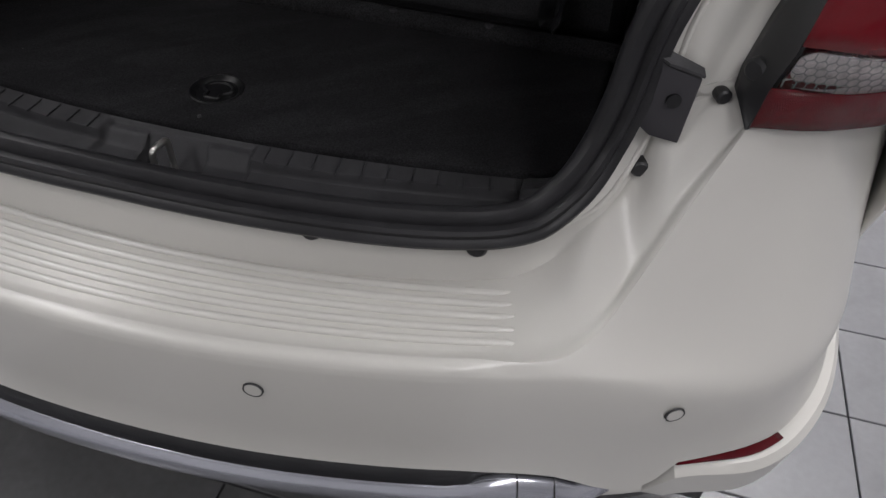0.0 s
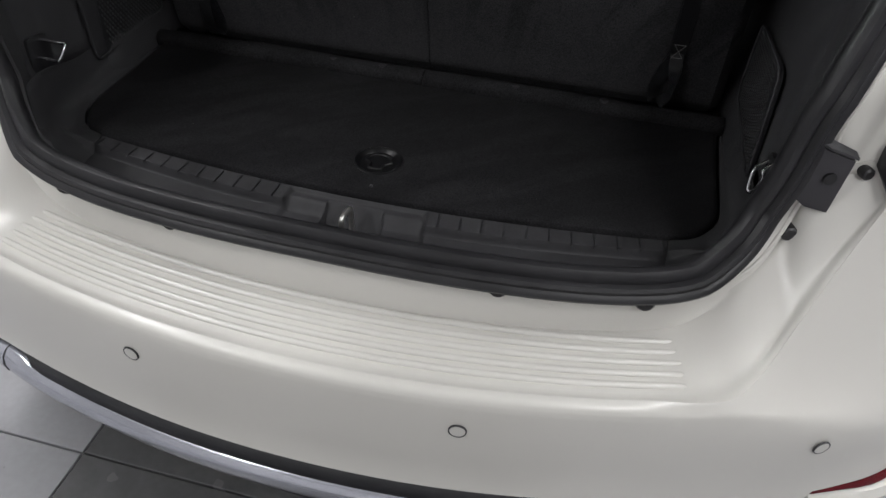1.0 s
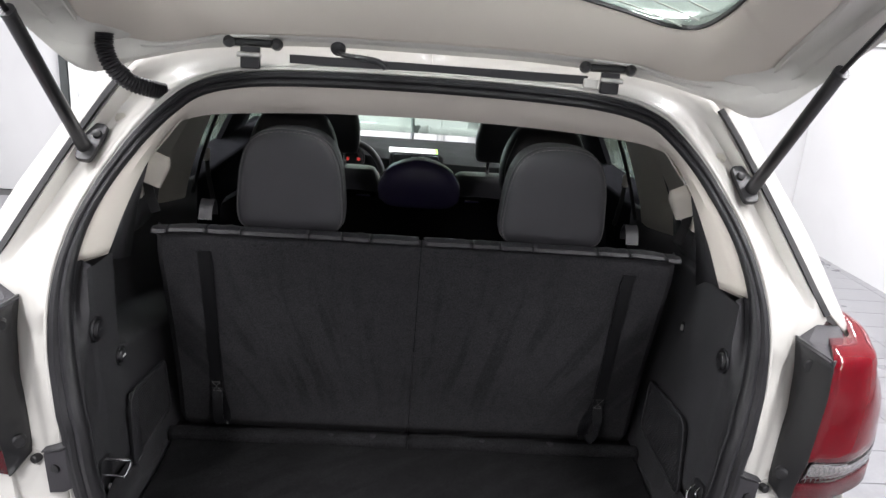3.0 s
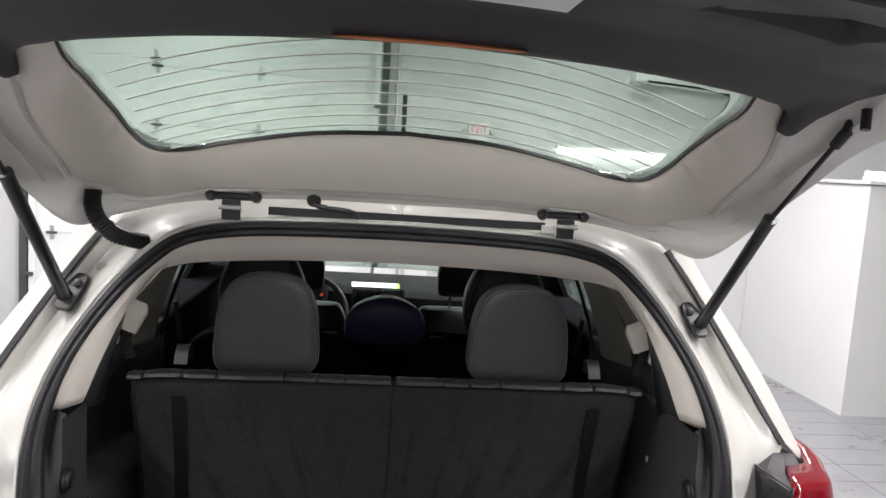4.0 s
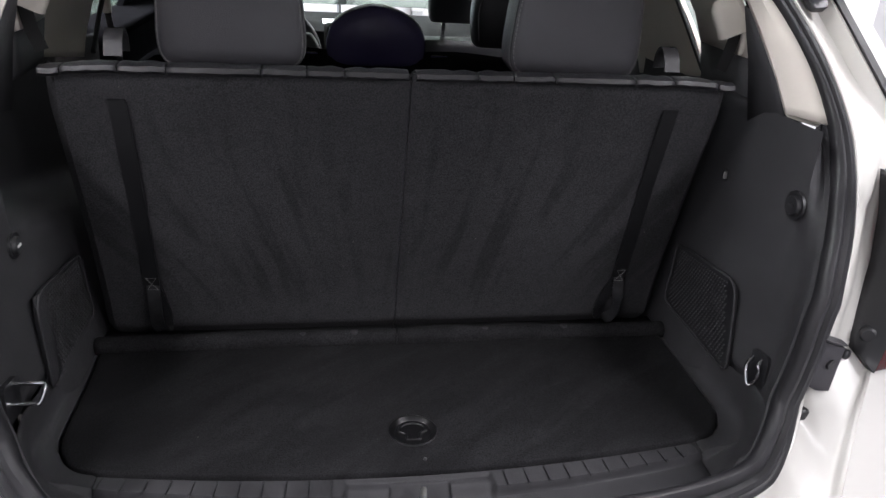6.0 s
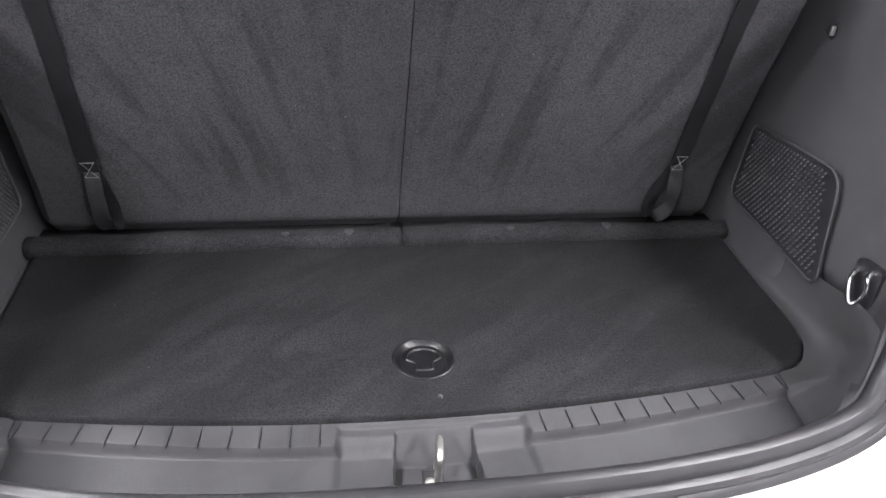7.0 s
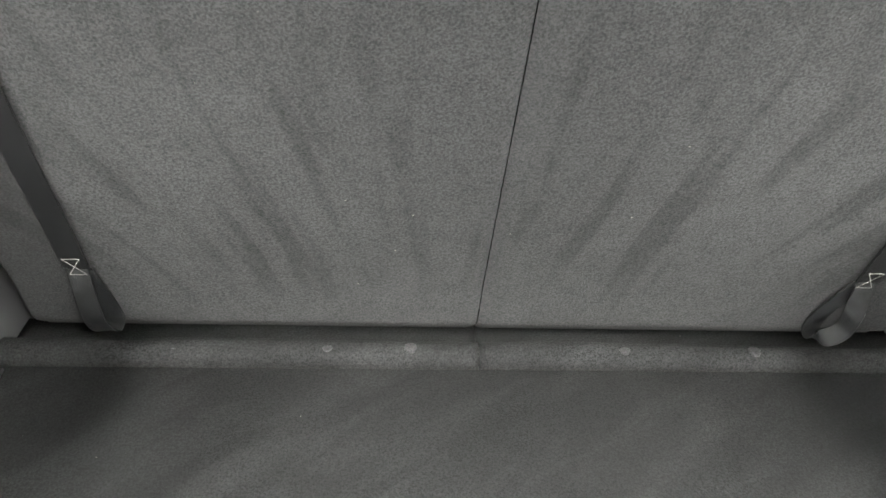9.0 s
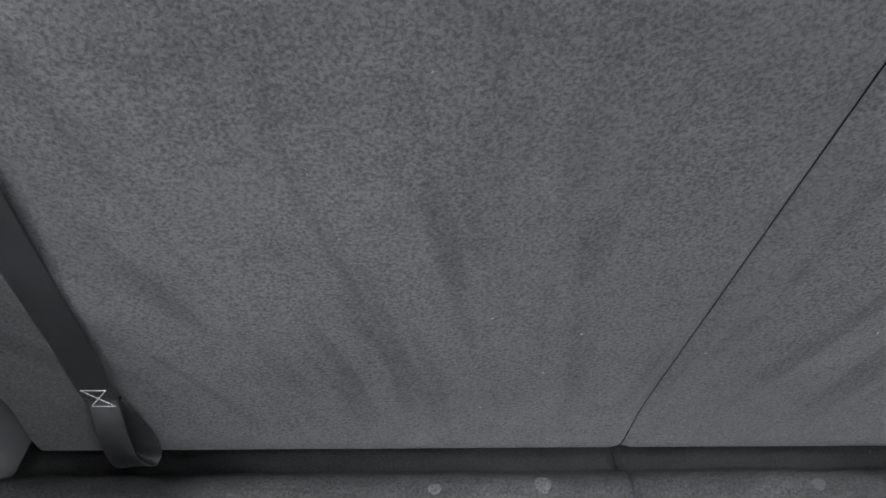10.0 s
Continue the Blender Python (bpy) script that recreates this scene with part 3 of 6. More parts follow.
def droop(x):
    """How far the painted lower edge sinks past the chrome strip's ends."""
    return lerp_table(abs(x), [0.45, 0.53, 0.573, 0.60, 0.63, 0.665, 0.69, 0.703], [0, 0.011, 0.023, 0.040, 0.058, 0.070, 0.050, 0.008])


def crease_z(k):
    """Height of the soft crease between shoulder and bumper face."""
    return lerp_table(plan[k].x, [0.50, 0.56, 0.63, 0.70, 0.76, 0.80, 0.86, 0.90], [-0.0725, -0.074, -0.088, -0.101, -0.112, -0.117, -0.120, -0.120])


# rim of the tray: along the bumper's edge, then round the corner and up to the lamp
LIP = [Vector((plan_at(k, -0.010).x, plan_at(k, -0.010).y, -0.056)) for k in (0, 3, 7, 10, 13, 16)] + [Vector(p) for p in ((0.512, -0.3035, -0.0575), (0.549, -0.284, -0.0565), (0.578, -0.250, -0.042), (0.602, -0.212, -0.005), (0.638, -0.160, 0.075), (0.673, -0.116, 0.152))]
FOOT = [Vector((p.x * 0.995, rim_y(p.x, -0.02) - 0.004, rim_offset(k, flange_edge(k)).z - 0.004)) for p, k in zip(LIP[:5], (0, 3, 6, 9, 12))]
FOOT += [rim_offset(k, flange_edge(k) - 0.002) + Vector((0, 0.014, 0)) for k in (16, 19, 22, 26, 31, 36)] + [Vector((0.652, -0.080, 0.184))]
lips, feet = spline(LIP, 110), spline(FOOT, 110)
lips[0].x = feet[0].x = 0


def skirt(k):
    """The bumper face from just under the shoulder down to its lower edge."""
    top, row = crease_z(k), []
    for z, d in FACE[7:]:
        if z >= -0.19:
            z = top + (z + 0.0725) * (-0.19 - top) / (-0.19 + 0.0725)
        else:
            d += 0.012 * ease(k, 28, 36)
        p = plan_at(k, d)
        row.append(Vector((p.x, p.y, z - droop(p.x) * ease(-z, 0.185, 0.243))))
    return row


def even(pts, n):
    """n points spread evenly along a chain of points."""
    run = [0.0]
    for p, q in zip(pts[:-1], pts[1:]):
        run.append(run[-1] + (q - p).length)
    at = np.linspace(0, run[-1], n)
    return [Vector([float(np.interp(d, run, [p[i] for p in pts])) for i in range(3)]) for d in at]


def shoulder(k):
    """From the tray's rim over the shoulder down to the face: a small roll in the middle, a broad slope at the corners."""
    low = skirt(k)[0]
    if k <= 16:
        pts = [Vector((plan_at(k, d).x, plan_at(k, d).y, z)) for z, d in FACE[:7]] + [low]
    else:
        a = lips[min(110, 50 + round((k - 16) / 21 * 60))] if k <= 37 else Vector((lerp_table(k, [37, 50, 60], [0.673, 0.865, 0.880]), lerp_table(k, [37, 42, 50, 60], [-0.116, -0.085, 0.12, 0.30]), 0.153))
        q = plan_at(k, 0.0045)
        b = Vector((q.x, q.y, crease_z(k)))
        t = ease(k, 25, 42)
        pts = []
        for u in np.linspace(0, 0.76, 9):
            bulge = 0.018 * math.sin(math.pi * u) * t
            pts.append(a.lerp(b, u) + Vector((0, -bulge * 0.5, bulge)))
        start = pts[-1]
        pts += [start.lerp(b, v).lerp(b.lerp(low, v), v) for v in (0.12, 0.25, 0.4, 0.55, 0.7, 0.85, 1.0)]
    pts = even(pts, 26)
    return [pts[0] + Vector((-0.003, 0.004, -0.007))] + pts[:-1]


face = [shoulder(k) + skirt(k) for k in range(61)]
bumper = part("bumper_face", loft(both(face)), PAINT, car, "pearl white rear bumper", thick=0.003)

# tray on top of the bumper: a shallow floor that climbs to the lamps at both ends
FLOOR = -0.0615


def step_floor(x):
    return FLOOR - 0.003 * (x / 0.5) ** 2


rows = []
for i, (a, o) in enumerate(zip(feet, lips)):
    row = [a + Vector((0, 0.012, 0.004))]
    c = ease(i, 48, 78)
    dip = 0.012 * ease(i, 50, 70)
    for j in range(25):
        u = j / 24
        p = a.lerp(o, u)
        fl = step_floor(min(abs(p.x), 0.55))
        flat_z = a.z + (fl - a.z) * ease(u, 0.0, 0.13) + (o.z - fl) * ease(u, 0.91, 1.0)
        p.z = flat_z * (1 - c) + p.z * c
        row.append(p + Vector((0.30, 0.45, -0.70)) * dip * ease(u, 0.0, 0.08) * (1 - ease(u, 0.80, 1.0)))
    row.append(o + Vector((0, -0.002, -0.006)))
    rows.append(row)
step = part("bumper_step", loft(both(rows)), PAINT, car, "ribbed white loading step of the bumper", thick=0.002)
for r in range(5):
    v = r / 4
    pts = []
    for i in range(65):
        x = -0.498 + 0.996 * i / 64
        y = (-0.266 + 0.265 * x * x) * (1 - v) + (-0.347 + 0.290 * x * x) * v
        end = 0.006 * (1 - ease(0.498 - abs(x), 0, 0.018))
        pts.append(Vector((x, y, step_floor(x) + 0.0012 - end)))
    part("rib", sweep(pts, disc_section(0.0050, 12, 0.95)), PAINT, step)

# rubber bump stops under the seal edge
for x, y, z in ((-0.425, -0.195, -0.009), (-0.236, -0.2225, -0.012), (0.236, -0.2225, -0.012), (0.425, -0.195, -0.009)):
    part("bump_stop", turned([(0.013, -0.010), (0.014, 0.003), (0.011, 0.008), (0.004, 0.010)], pose(x, y, z, 72, 0, 0), 16), RUBBER, step, "black rubber stop")

# parking sensors
for x, y, z, turn in ((-0.681, -0.2615, -0.139, -27), (-0.225, -0.3835, -0.113, -7), (0.225, -0.3835, -0.113, 7), (0.681, -0.2615, -0.139, 27)):
    m = pose(x, y - 0.0015, z, 90, 0, turn) @ pose(0, 0, -0.001)
    ringp = part("parking_sensor", turned([(0.0102, 0.0), (0.0105, 0.0022), (0.0117, 0.0022), (0.0120, 0.0)], m, 28), PLASTIC, car, "round white parking sensor in a dark ring")
    part("sensor_face", turned([(0.0101, 0.0), (0.0099, 0.0022), (0.004, 0.0027)], m, 24), PAINT, ringp)

# dark slot, chrome strip and lower valance
rows = []
for k in range(20):
    a, b, c = plan_at(k, 0.004), plan_at(k, 0.011), plan_at(k, 0.020 - 0.012 * ease(k, 15.5, 18))
    lift = 0.021 * ease(k, 15.5, 18)
    rows.append([Vector((a.x, a.y, -0.246)), Vector((b.x, b.y, -0.254 + lift * 0.3)), Vector((c.x, c.y, -0.270 + lift))])
part("bumper_slot", loft(both(rows)), BLACK, car, "dark slot over the chrome strip", thick=0.002)
STRIP = [(-0.272, 0.010), (-0.270, 0.020), (-0.276, 0.028), (-0.288, 0.032), (-0.302, 0.030), (-0.312, 0.020), (-0.314, -0.004)]


def strip_row(k, grow=0.0):
    lift = 0.020 * ease(k, 15, 18)
    end = ease(k, 22, 24)
    pts = [plan_at(k, (d + grow) - 0.026 * end) for z, d in STRIP]
    return [Vector((p.x, p.y, z + lift * (1 - i / 6) ** 2 - droop(p.x) * (1 - 0.8 * i / 6))) for i, (p, (z, d)) in enumerate(zip(pts, STRIP))]


chrome = part("chrome_strip", loft(both([strip_row(k) for k in range(25)])), SILVER, car, "bright silver strip along the bumper", thick=0.002)
for s in (1, -1):
    for k in (19, 21):
        part("strip_joint", sided(sweep(strip_row(k, 0.0012), band_section(0.002, 0.002), up=Vector((1, 0.3, 0))), s), BLACK, chrome, smooth=False)
    rows = []
    for k in range(61):
        f = 0.012 * ease(k, 28, 36) + 0.016 * ease(k, 27, 33)
        prof = [(-0.261, 0.002 + 0.012 * ease(k, 28, 36)), (-0.2625, 0.006 + 0.012 * ease(k, 28, 36)), (-0.2675, 0.012 + f), (-0.279, 0.020 + f), (-0.335, 0.014 + f), (-0.345, -0.01)] if k > 26 else [(-0.330, -0.006)] + [(-0.330, -0.004), (-0.338, 0.0), (-0.345, 0.0), (-0.35, -0.004), (-0.355, -0.02)]
        pts = [plan_at(k, d) for z, d in prof]
        rows.append([Vector((p.x, p.y, z)) for p, (z, d) in zip(pts, prof)])
    part("valance", sided(loft(rows), s), PAINT, car, "painted lower bumper", thick=0.002)
    rows = []
    for k in range(61):
        pts = [plan_at(k, d) for d in (-0.015, -0.03, -0.07)]
        rows.append([Vector((p.x, p.y, z)) for p, z in zip(pts, (-0.345, -0.42, -0.47))])
    part("lower_apron", sided(loft(rows), s), PLASTIC, car, "black lower apron", thick=0.004)
    # red reflector in the corner
    rows = []
    for k in range(27, 36):
        pts = [plan_at(k, d + 0.012 * ease(k, 28, 36) + e * ease(k, 27, 33)) for d, e in ((0.009, 0.0), (0.0115, 0.002), (0.013, 0.009))]
        slim = 0.25 + 0.75 * math.sin(math.pi * (k - 27) / 8) ** 0.6 if 27 < k < 35 else 0.25
        rows.append([Vector((p.x, p.y, -0.2595 + z * slim)) for p, z in zip(pts, (0.0026, 0.0, -0.0034))])
    part("reflector", sided(loft(rows), s), RED_DARK, car, "narrow red corner reflector", thick=0.003)

# ---- tail lamps ----
for s in (1, -1):
    def lens_row(z):
        inx = lerp_table(z, [0.155, 0.20, 0.245, 0.30, 0.36, 0.42], [0.672, 0.677, 0.689, 0.697, 0.706, 0.714])
        iny = lerp_table(z, [0.155, 0.24, 0.36, 0.42], [-0.120, -0.122, -0.108, -0.090])
        out = 0.014 * math.sin(math.pi * (z - 0.14) / 0.31)
        ctrl = [(inx, iny), (inx + 0.08, iny + 0.020 - out), (0.862 - 0.03 * ease(z, 0.30, 0.42), iny + 0.085), (0.905 - 0.04 * ease(z, 0.3, 0.42), iny + 0.19), (0.905 - 0.05 * ease(z, 0.3, 0.42), 0.30)]
        return [Vector((p.x, p.y, z + 0.010 * i / 18)) for i, p in enumerate(spline(ctrl, 18))]

    lamp = part("tail_lamp", sided(loft([lens_row(z) for z in np.linspace(0.247, 0.412, 10)] + [[p.lerp(Vector((0.80, 0.10, p.z)), t) + Vector((0, 0, h)) for p in lens_row(0.414)] for t, h in ((0.03, 0.006), (0.10, 0.010), (0.25, 0.013), (0.5, 0.012))]), s), RED, car, "red tail lamp with a clear lower band", thick=0.006)
    part("clear_band", sided(loft([lens_row(z) for z in (0.202, 0.212, 0.222, 0.235, 0.246)]), s), PRISM, lamp, "clear honeycomb lens", thick=0.006)
    part("red_band", sided(loft([lens_row(z) for z in (0.157, 0.170, 0.185, 0.201)]), s), RED_DARK, lamp, "dark red lower lens", thick=0.006)
    part("band_joint", sided(sweep([p + Vector((0, -0.002, 0)) for p in lens_row(0.2015)], disc_section(0.0018, 6)), s), RED_DARK, lamp)
    bowl = loft([[p + Vector((0.010, 0.020, 0)) for p in lens_row(z)] for z in np.linspace(0.203, 0.245, 6)])
    part("band_bowl", sided(bowl, s), surface("bright_bowl", (0.86, 0.84, 0.84), 0.3, metal=0.2, vary=0.22, scale=110), lamp, "bright bowl behind the clear band", thick=0.002)
    bm = bmesh.new()
    for r in range(6):
        for c in range(30):
            u0, z0 = 0.25 + (c + 0.5 * (r % 2)) * 0.52, 0.2055 + 0.0074 * r
            cell = []
            for q in range(7):
                a = math.pi / 3 * q + math.pi / 6
                u, z = u0 + 0.300 * math.cos(a), min(0.246, max(0.203, z0 + 0.0049 * math.sin(a)))
                line = lens_row(z)
                i = max(0, min(17, int(u)))
                cell.append(line[i].lerp(line[i + 1], u - i) + Vector((0.002, 0.006, 0)))
            for a, b in zip(cell[:3], cell[1:4]):
                if (b - a).length > 0.001:
                    rod(a, b, 0.0005, 4, bm)
    part("honeycomb", sided(bm, s), GALV, lamp, "grey honeycomb in the clear band")
    bm = loft([[p + Vector((0.016, 0.034, 0)) for p in lens_row(z)] for z in np.linspace(0.16, 0.41, 8)])
    part("reflector_bowl", sided(bm, s), surface("lamp_bowl", (0.30, 0.03, 0.035), 0.25, metal=0.5, vary=0.3, scale=30), lamp, thick=0.002)
    # bulb chamber outline seen through the lens
    pts = [Vector(p).lerp(Vector((0.80, 0.06, p.z)), 0.10) for p in [lens_row(z)[i] for z, i in ((0.275, 3), (0.265, 5), (0.275, 8), (0.32, 10), (0.36, 8), (0.37, 5), (0.34, 3), (0.30, 2))]]
    part("chamber_ring", sided(sweep(pts, disc_section(0.003, 6), ring=True, up=Vector((0, -1, 0))), s), RED_DARK, lamp)
    # black cheek between lamp and jamb
    rows = []
    for z in np.linspace(0.155, 0.425, 14):
        xi = lerp_table(z, [0.155, 0.182, 0.24, 0.29, 0.37, 0.42], [0.670, 0.650, 0.668, 0.687, 0.702, 0.704])
        a = Vector((xi, lerp_table(z, [0.155, 0.182, 0.20], [-0.112, -0.070, body_y(xi, 0.20) + 0.008]) if z < 0.20 else body_y(xi, z) + 0.008, z))
        b0 = lens_row(min(max(z, 0.157), 0.418))[0]
        b = Vector((b0.x, b0.y, z))
        rows.append([a, a.lerp(b, 0.12) + Vector((0, -0.012, 0)), a.lerp(b, 0.5) + Vector((0, -0.006, 0)), b + Vector((0, -0.001, 0)), b + Vector((0.006, 0.006, 0))])
    cheek = part("lamp_cheek", sided(loft(rows), s), BLACK, lamp, "black plastic lamp cheek with clips", thick=0.004)
    # folded cap over the lamp: a steep rear facet, a flat one towards the lens and a small gusset
    bm = bmesh.new()
    ca, ce, cb, cc, cd, cg, cf = [bm.verts.new(p) for p in ((0.700, 0.014, 0.418), (0.716, -0.003, 0.424), (0.752, 0.042, 0.438), (0.796, 0.042, 0.438), (0.786, -0.004, 0.423), (0.786, -0.034, 0.412), (0.706, -0.092, 0.421))]
    ch, ci = bm.verts.new((0.800, 0.075, 0.42)), bm.verts.new((0.735, 0.075, 0.42))
    for f in ((ce, cb, cc, cd), (ce, cd, cg, cf), (ca, cb, ce), (ca, ce, cf), (cb, ci, ch, cc)):
        bm.faces.new(f)
    part("lamp_cap", sided(bm, s), PLASTIC_GATE, lamp, "black folded cap over the lamp", thick=0.004, bevel=0.0015, smooth=False)
    for p in ((0.706, -0.042, 0.392), (0.664, -0.098, 0.205)):
        m = pose(p[0], p[1], p[2], 90, 0, -38)
        part("clip", sided(turned([(0.0125, -0.012), (0.0125, 0.001), (0.009, 0.004), (0.004, 0.004)], m, 18), s), BLACK, cheek)

    # buffer bracket, its hole, and the plugs of the jamb
    def wedge(d):
        return [Vector((x + 0.009, y + d, z + 0.009)) for x, y, z in ((0.560, -0.118, 0.203), (0.574, -0.126, 0.199), (0.608, -0.116, 0.186), (0.603, -0.116, 0.110), (0.572, -0.126, 0.120), (0.558, -0.118, 0.126))]
    br = part("jamb_bracket", sided(loft([wedge(0.030), wedge(0.0)], True, caps=True), s), PLASTIC_GATE, car, "grey plastic wedge bracket on the jamb", bevel=0.0015)
    part("bracket_lip", sided(slab([Vector(p) + Vector((0.009, 0, 0.009)) for p in ((0.560, -0.118, 0.204), (0.574, -0.127, 0.201), (0.610, -0.116, 0.188), (0.608, -0.104, 0.190), (0.565, -0.106, 0.206))], (0.0, 0.0, 0.003)), s), PLASTIC, br)
    part("bracket_hole", sided(turned([(0.0078, -0.003), (0.0078, 0.0006), (0.001, 0.0006)], pose(0.596, -0.1230, 0.171, 90, 0, 17), 18), s), WEB, br)
    part("jamb_plug", sided(turned([(0.0104, -0.016), (0.0104, 0), (0.008, 0.0025), (0.002, 0.003)], pose(0.583, -0.1155, 0.078, 90, 0, 10), 18), s), BLACK, car, "black round jamb plug")
    part("jamb_plug", sided(turned([(0.0082, -0.012), (0.0082, 0), (0.006, 0.002)], pose(0.646, -0.092, 0.167, 90, 0, 25), 16), s), BLACK, car, "black round jamb plug")

    # body gap strip and the quarter panel beyond it
    gap = [Vector((x, body_y(x, z) + 0.024, z)) for z, x in ((0.807, 0.586), (0.747, 0.628), (0.656, 0.682), (0.565, 0.722), (0.499, 0.749), (0.455, 0.772))]
    gs = spline(gap, 24)
    part("gap_strip", sided(sweep(gs, band_section(0.011, 0.010), up=Vector((0, -1, 0.3))), s), RUBBER, car, "black gap strip")
    sil = spline([Vector(p) for p in ((0.622, 0.27, 0.825), (0.668, 0.262, 0.760), (0.716, 0.225, 0.675), (0.764, 0.155, 0.580), (0.802, 0.085, 0.480), (0.836, 0.05, 0.405))], 24)
    far = spline([Vector(p) for p in ((0.60, 0.50, 0.875), (0.665, 0.50, 0.80), (0.725, 0.50, 0.70), (0.775, 0.50, 0.60), (0.815, 0.48, 0.50), (0.845, 0.46, 0.40))], 24)
    rows = [[g + Vector((0.005, 0.006, 0)), g + Vector((0.007, -0.004, 0)), g.lerp(q, 0.5) + Vector((0, -0.006, 0)), q, q.lerp(f, 0.15) + Vector((0.006, 0, 0.003)), q.lerp(f, 0.5) + Vector((0.006, 0, 0.002)), f] for g, q, f in zip(gs, sil, far)]
    part("quarter_panel", sided(loft(rows), s), PAINT, car, "pearl white quarter panel", thick=0.004)
    # cant rail and window pillars outside
    part("cant_rail", sided(sweep(spline([(0.60, 0.42, 0.86), (0.60, 1.2, 0.90), (0.58, 1.9, 0.885), (0.57, 2.35, 0.80)], 20), disc_section(0.035, 10)), s), BEIGE, car, "beige-trimmed cant rail over the doors")
    part("windscreen_pillar", sided(sweep(spline([(0.57, 2.33, 0.80), (0.66, 2.65, 0.60), (0.76, 2.98, 0.35)], 12), disc_section(0.032, 10)), s), FABRIC_DARK, car, "dark-trimmed windscreen pillar")
    for y0, y1 in ((1.17, 1.12), (2.08, 2.12)):
        part("door_pillar", sided(sweep([Vector((0.85, y0, 0.38)), Vector((0.74, (y0 + y1) / 2, 0.62)), Vector((0.61, y1, 0.87))], band_section(0.20 if y0 < 1.5 else 0.44, 0.02), up=Vector((1, 0, 0.4))), s), FABRIC_DARK, car, "black door pillar")
    # side windows
    for pts in (((0.895, 1.20, 0.33), (0.89, 1.92, 0.33), (0.62, 1.92, 0.87), (0.62, 1.16, 0.87)), ((0.89, 1.94, 0.33), (0.84, 2.92, 0.32), (0.63, 2.38, 0.80), (0.62, 1.88, 0.87)),
                ((0.845, 0.50, 0.42), (0.86, 1.08, 0.40), (0.625, 1.03, 0.85), (0.66, 0.62, 0.78))):
        pane = part("side_window", sided(slab(pts, (0.004, 0, 0.002)), s), SIDE_TINT if pts[0][1] < 1 else DOOR_TINT, car, "green-tinted side window", smooth=False)
        pane.visible_shadow = False

pane = part("windscreen", loft([[Vector((x * (0.56 + 0.19 * t), 2.36 + 0.62 * t - 0.10 * (1 - t * 0.3) * x * x + 0.02, 0.80 - 0.46 * t)) for x in np.linspace(-1, 1, 15)] for t in np.linspace(0, 1, 9)]),
            SCREEN, car, "large tinted windscreen", thick=0.005)
pane.visible_shadow = False

# ---- boot lining ----
def mat_front(x):
    return -0.099 + 0.185 * x * x


MAT_EDGE = spline([(0.41, mat_front(0.41), 0), (0.452, -0.0615, 0), (0.486, -0.047, 0), (0.508, -0.022, 0), (0.522, 0.008, 0), (0.5265, 0.046, 0), (0.528, 0.137, 0), (0.532, 0.25, 0), (0.534, 0.34, 0)], 64)


lining = thing("boot_lining", (0, 0, -0.02), "charcoal plastic side and sill lining of the car boot", "boot lining")

# sill cover between mat and seal, with a stepped recess for the lock striker
NX, NY, END = 400, 60, 0.452


def sill_column(x):
    """A section of the sill from the mat's edge to the seal."""
    ax = abs(x)
    yf = mat_front(min(ax, 0.47)) + 0.004
    yr = -0.187 + 0.16 * ax * ax
    lip = lerp_table(ax, [0.0, 0.2, 0.345, 0.466], [0.40, 0.38, 0.32, 0.27])
    col = []
    for j in range(NY + 1):
        w = j / NY
        v = w / 0.4 * lip if w < 0.4 else lip + (w - 0.4) / 0.6 * (1 - lip)
        y = yf * (1 - v) + yr * v
        z = -0.009 - 0.006 * v
        z -= 0.014 * ease(w, 0.385, 0.445)
        z += 0.003 * ease(v, 0.9, 0.98)
        d = yf - y
        # sloping tray whose two cheeks run down to the lower sill, and between them the deep pocket
        wide = ease(0.112 + 0.10 * (d - 0.03) - ax, 0.0, 0.010)
        tray = -0.009 - 0.006 * ease(d, 0.004, 0.010) - 0.016 * ease(d, 0.018, 0.040)
        z = z * (1 - wide) + min(z, tray) * wide
        deep = ease(0.043 + 0.10 * d - ax, 0.0, 0.003) * ease(d, 0.009, 0.012) * (1 - ease(v, 0.80, 0.88))
        pocket = -0.014 - 0.033 * min(1.0, max(0.0, (d - 0.012) / 0.028))
        z = z * (1 - deep) + min(z, pocket) * deep
        col.append(Vector((x, y, z)))
    ys = rim_y(ax, 0.02)
    col.append(Vector((x, min(yr - 0.004, ys + 0.030), -0.006)))
    col.append(Vector((x, ys + 0.016, 0.016)))
    return col


sill = part("sill_cover", loft([sill_column(-END + 2 * END * i / NX) for i in range(NX + 1)]), PLASTIC_SILL, lining, "scuffed charcoal sill cover with a striker recess")
for i in range(11):
    for s in (1, -1):
        x = s * (0.126 + 0.0318 * i)
        y = mat_front(x)
        lean = 0.004 + 0.001 * i
        a, b = Vector((x, y - 0.004, -0.0084)), Vector((x + lean * 0.4 * s, y - 0.033 + 0.03 * max(0, abs(x) - 0.25), -0.0103))
        part("groove", sweep([a, b], band_section(0.0013, 0.0016)), BLACK, sill, smooth=False)

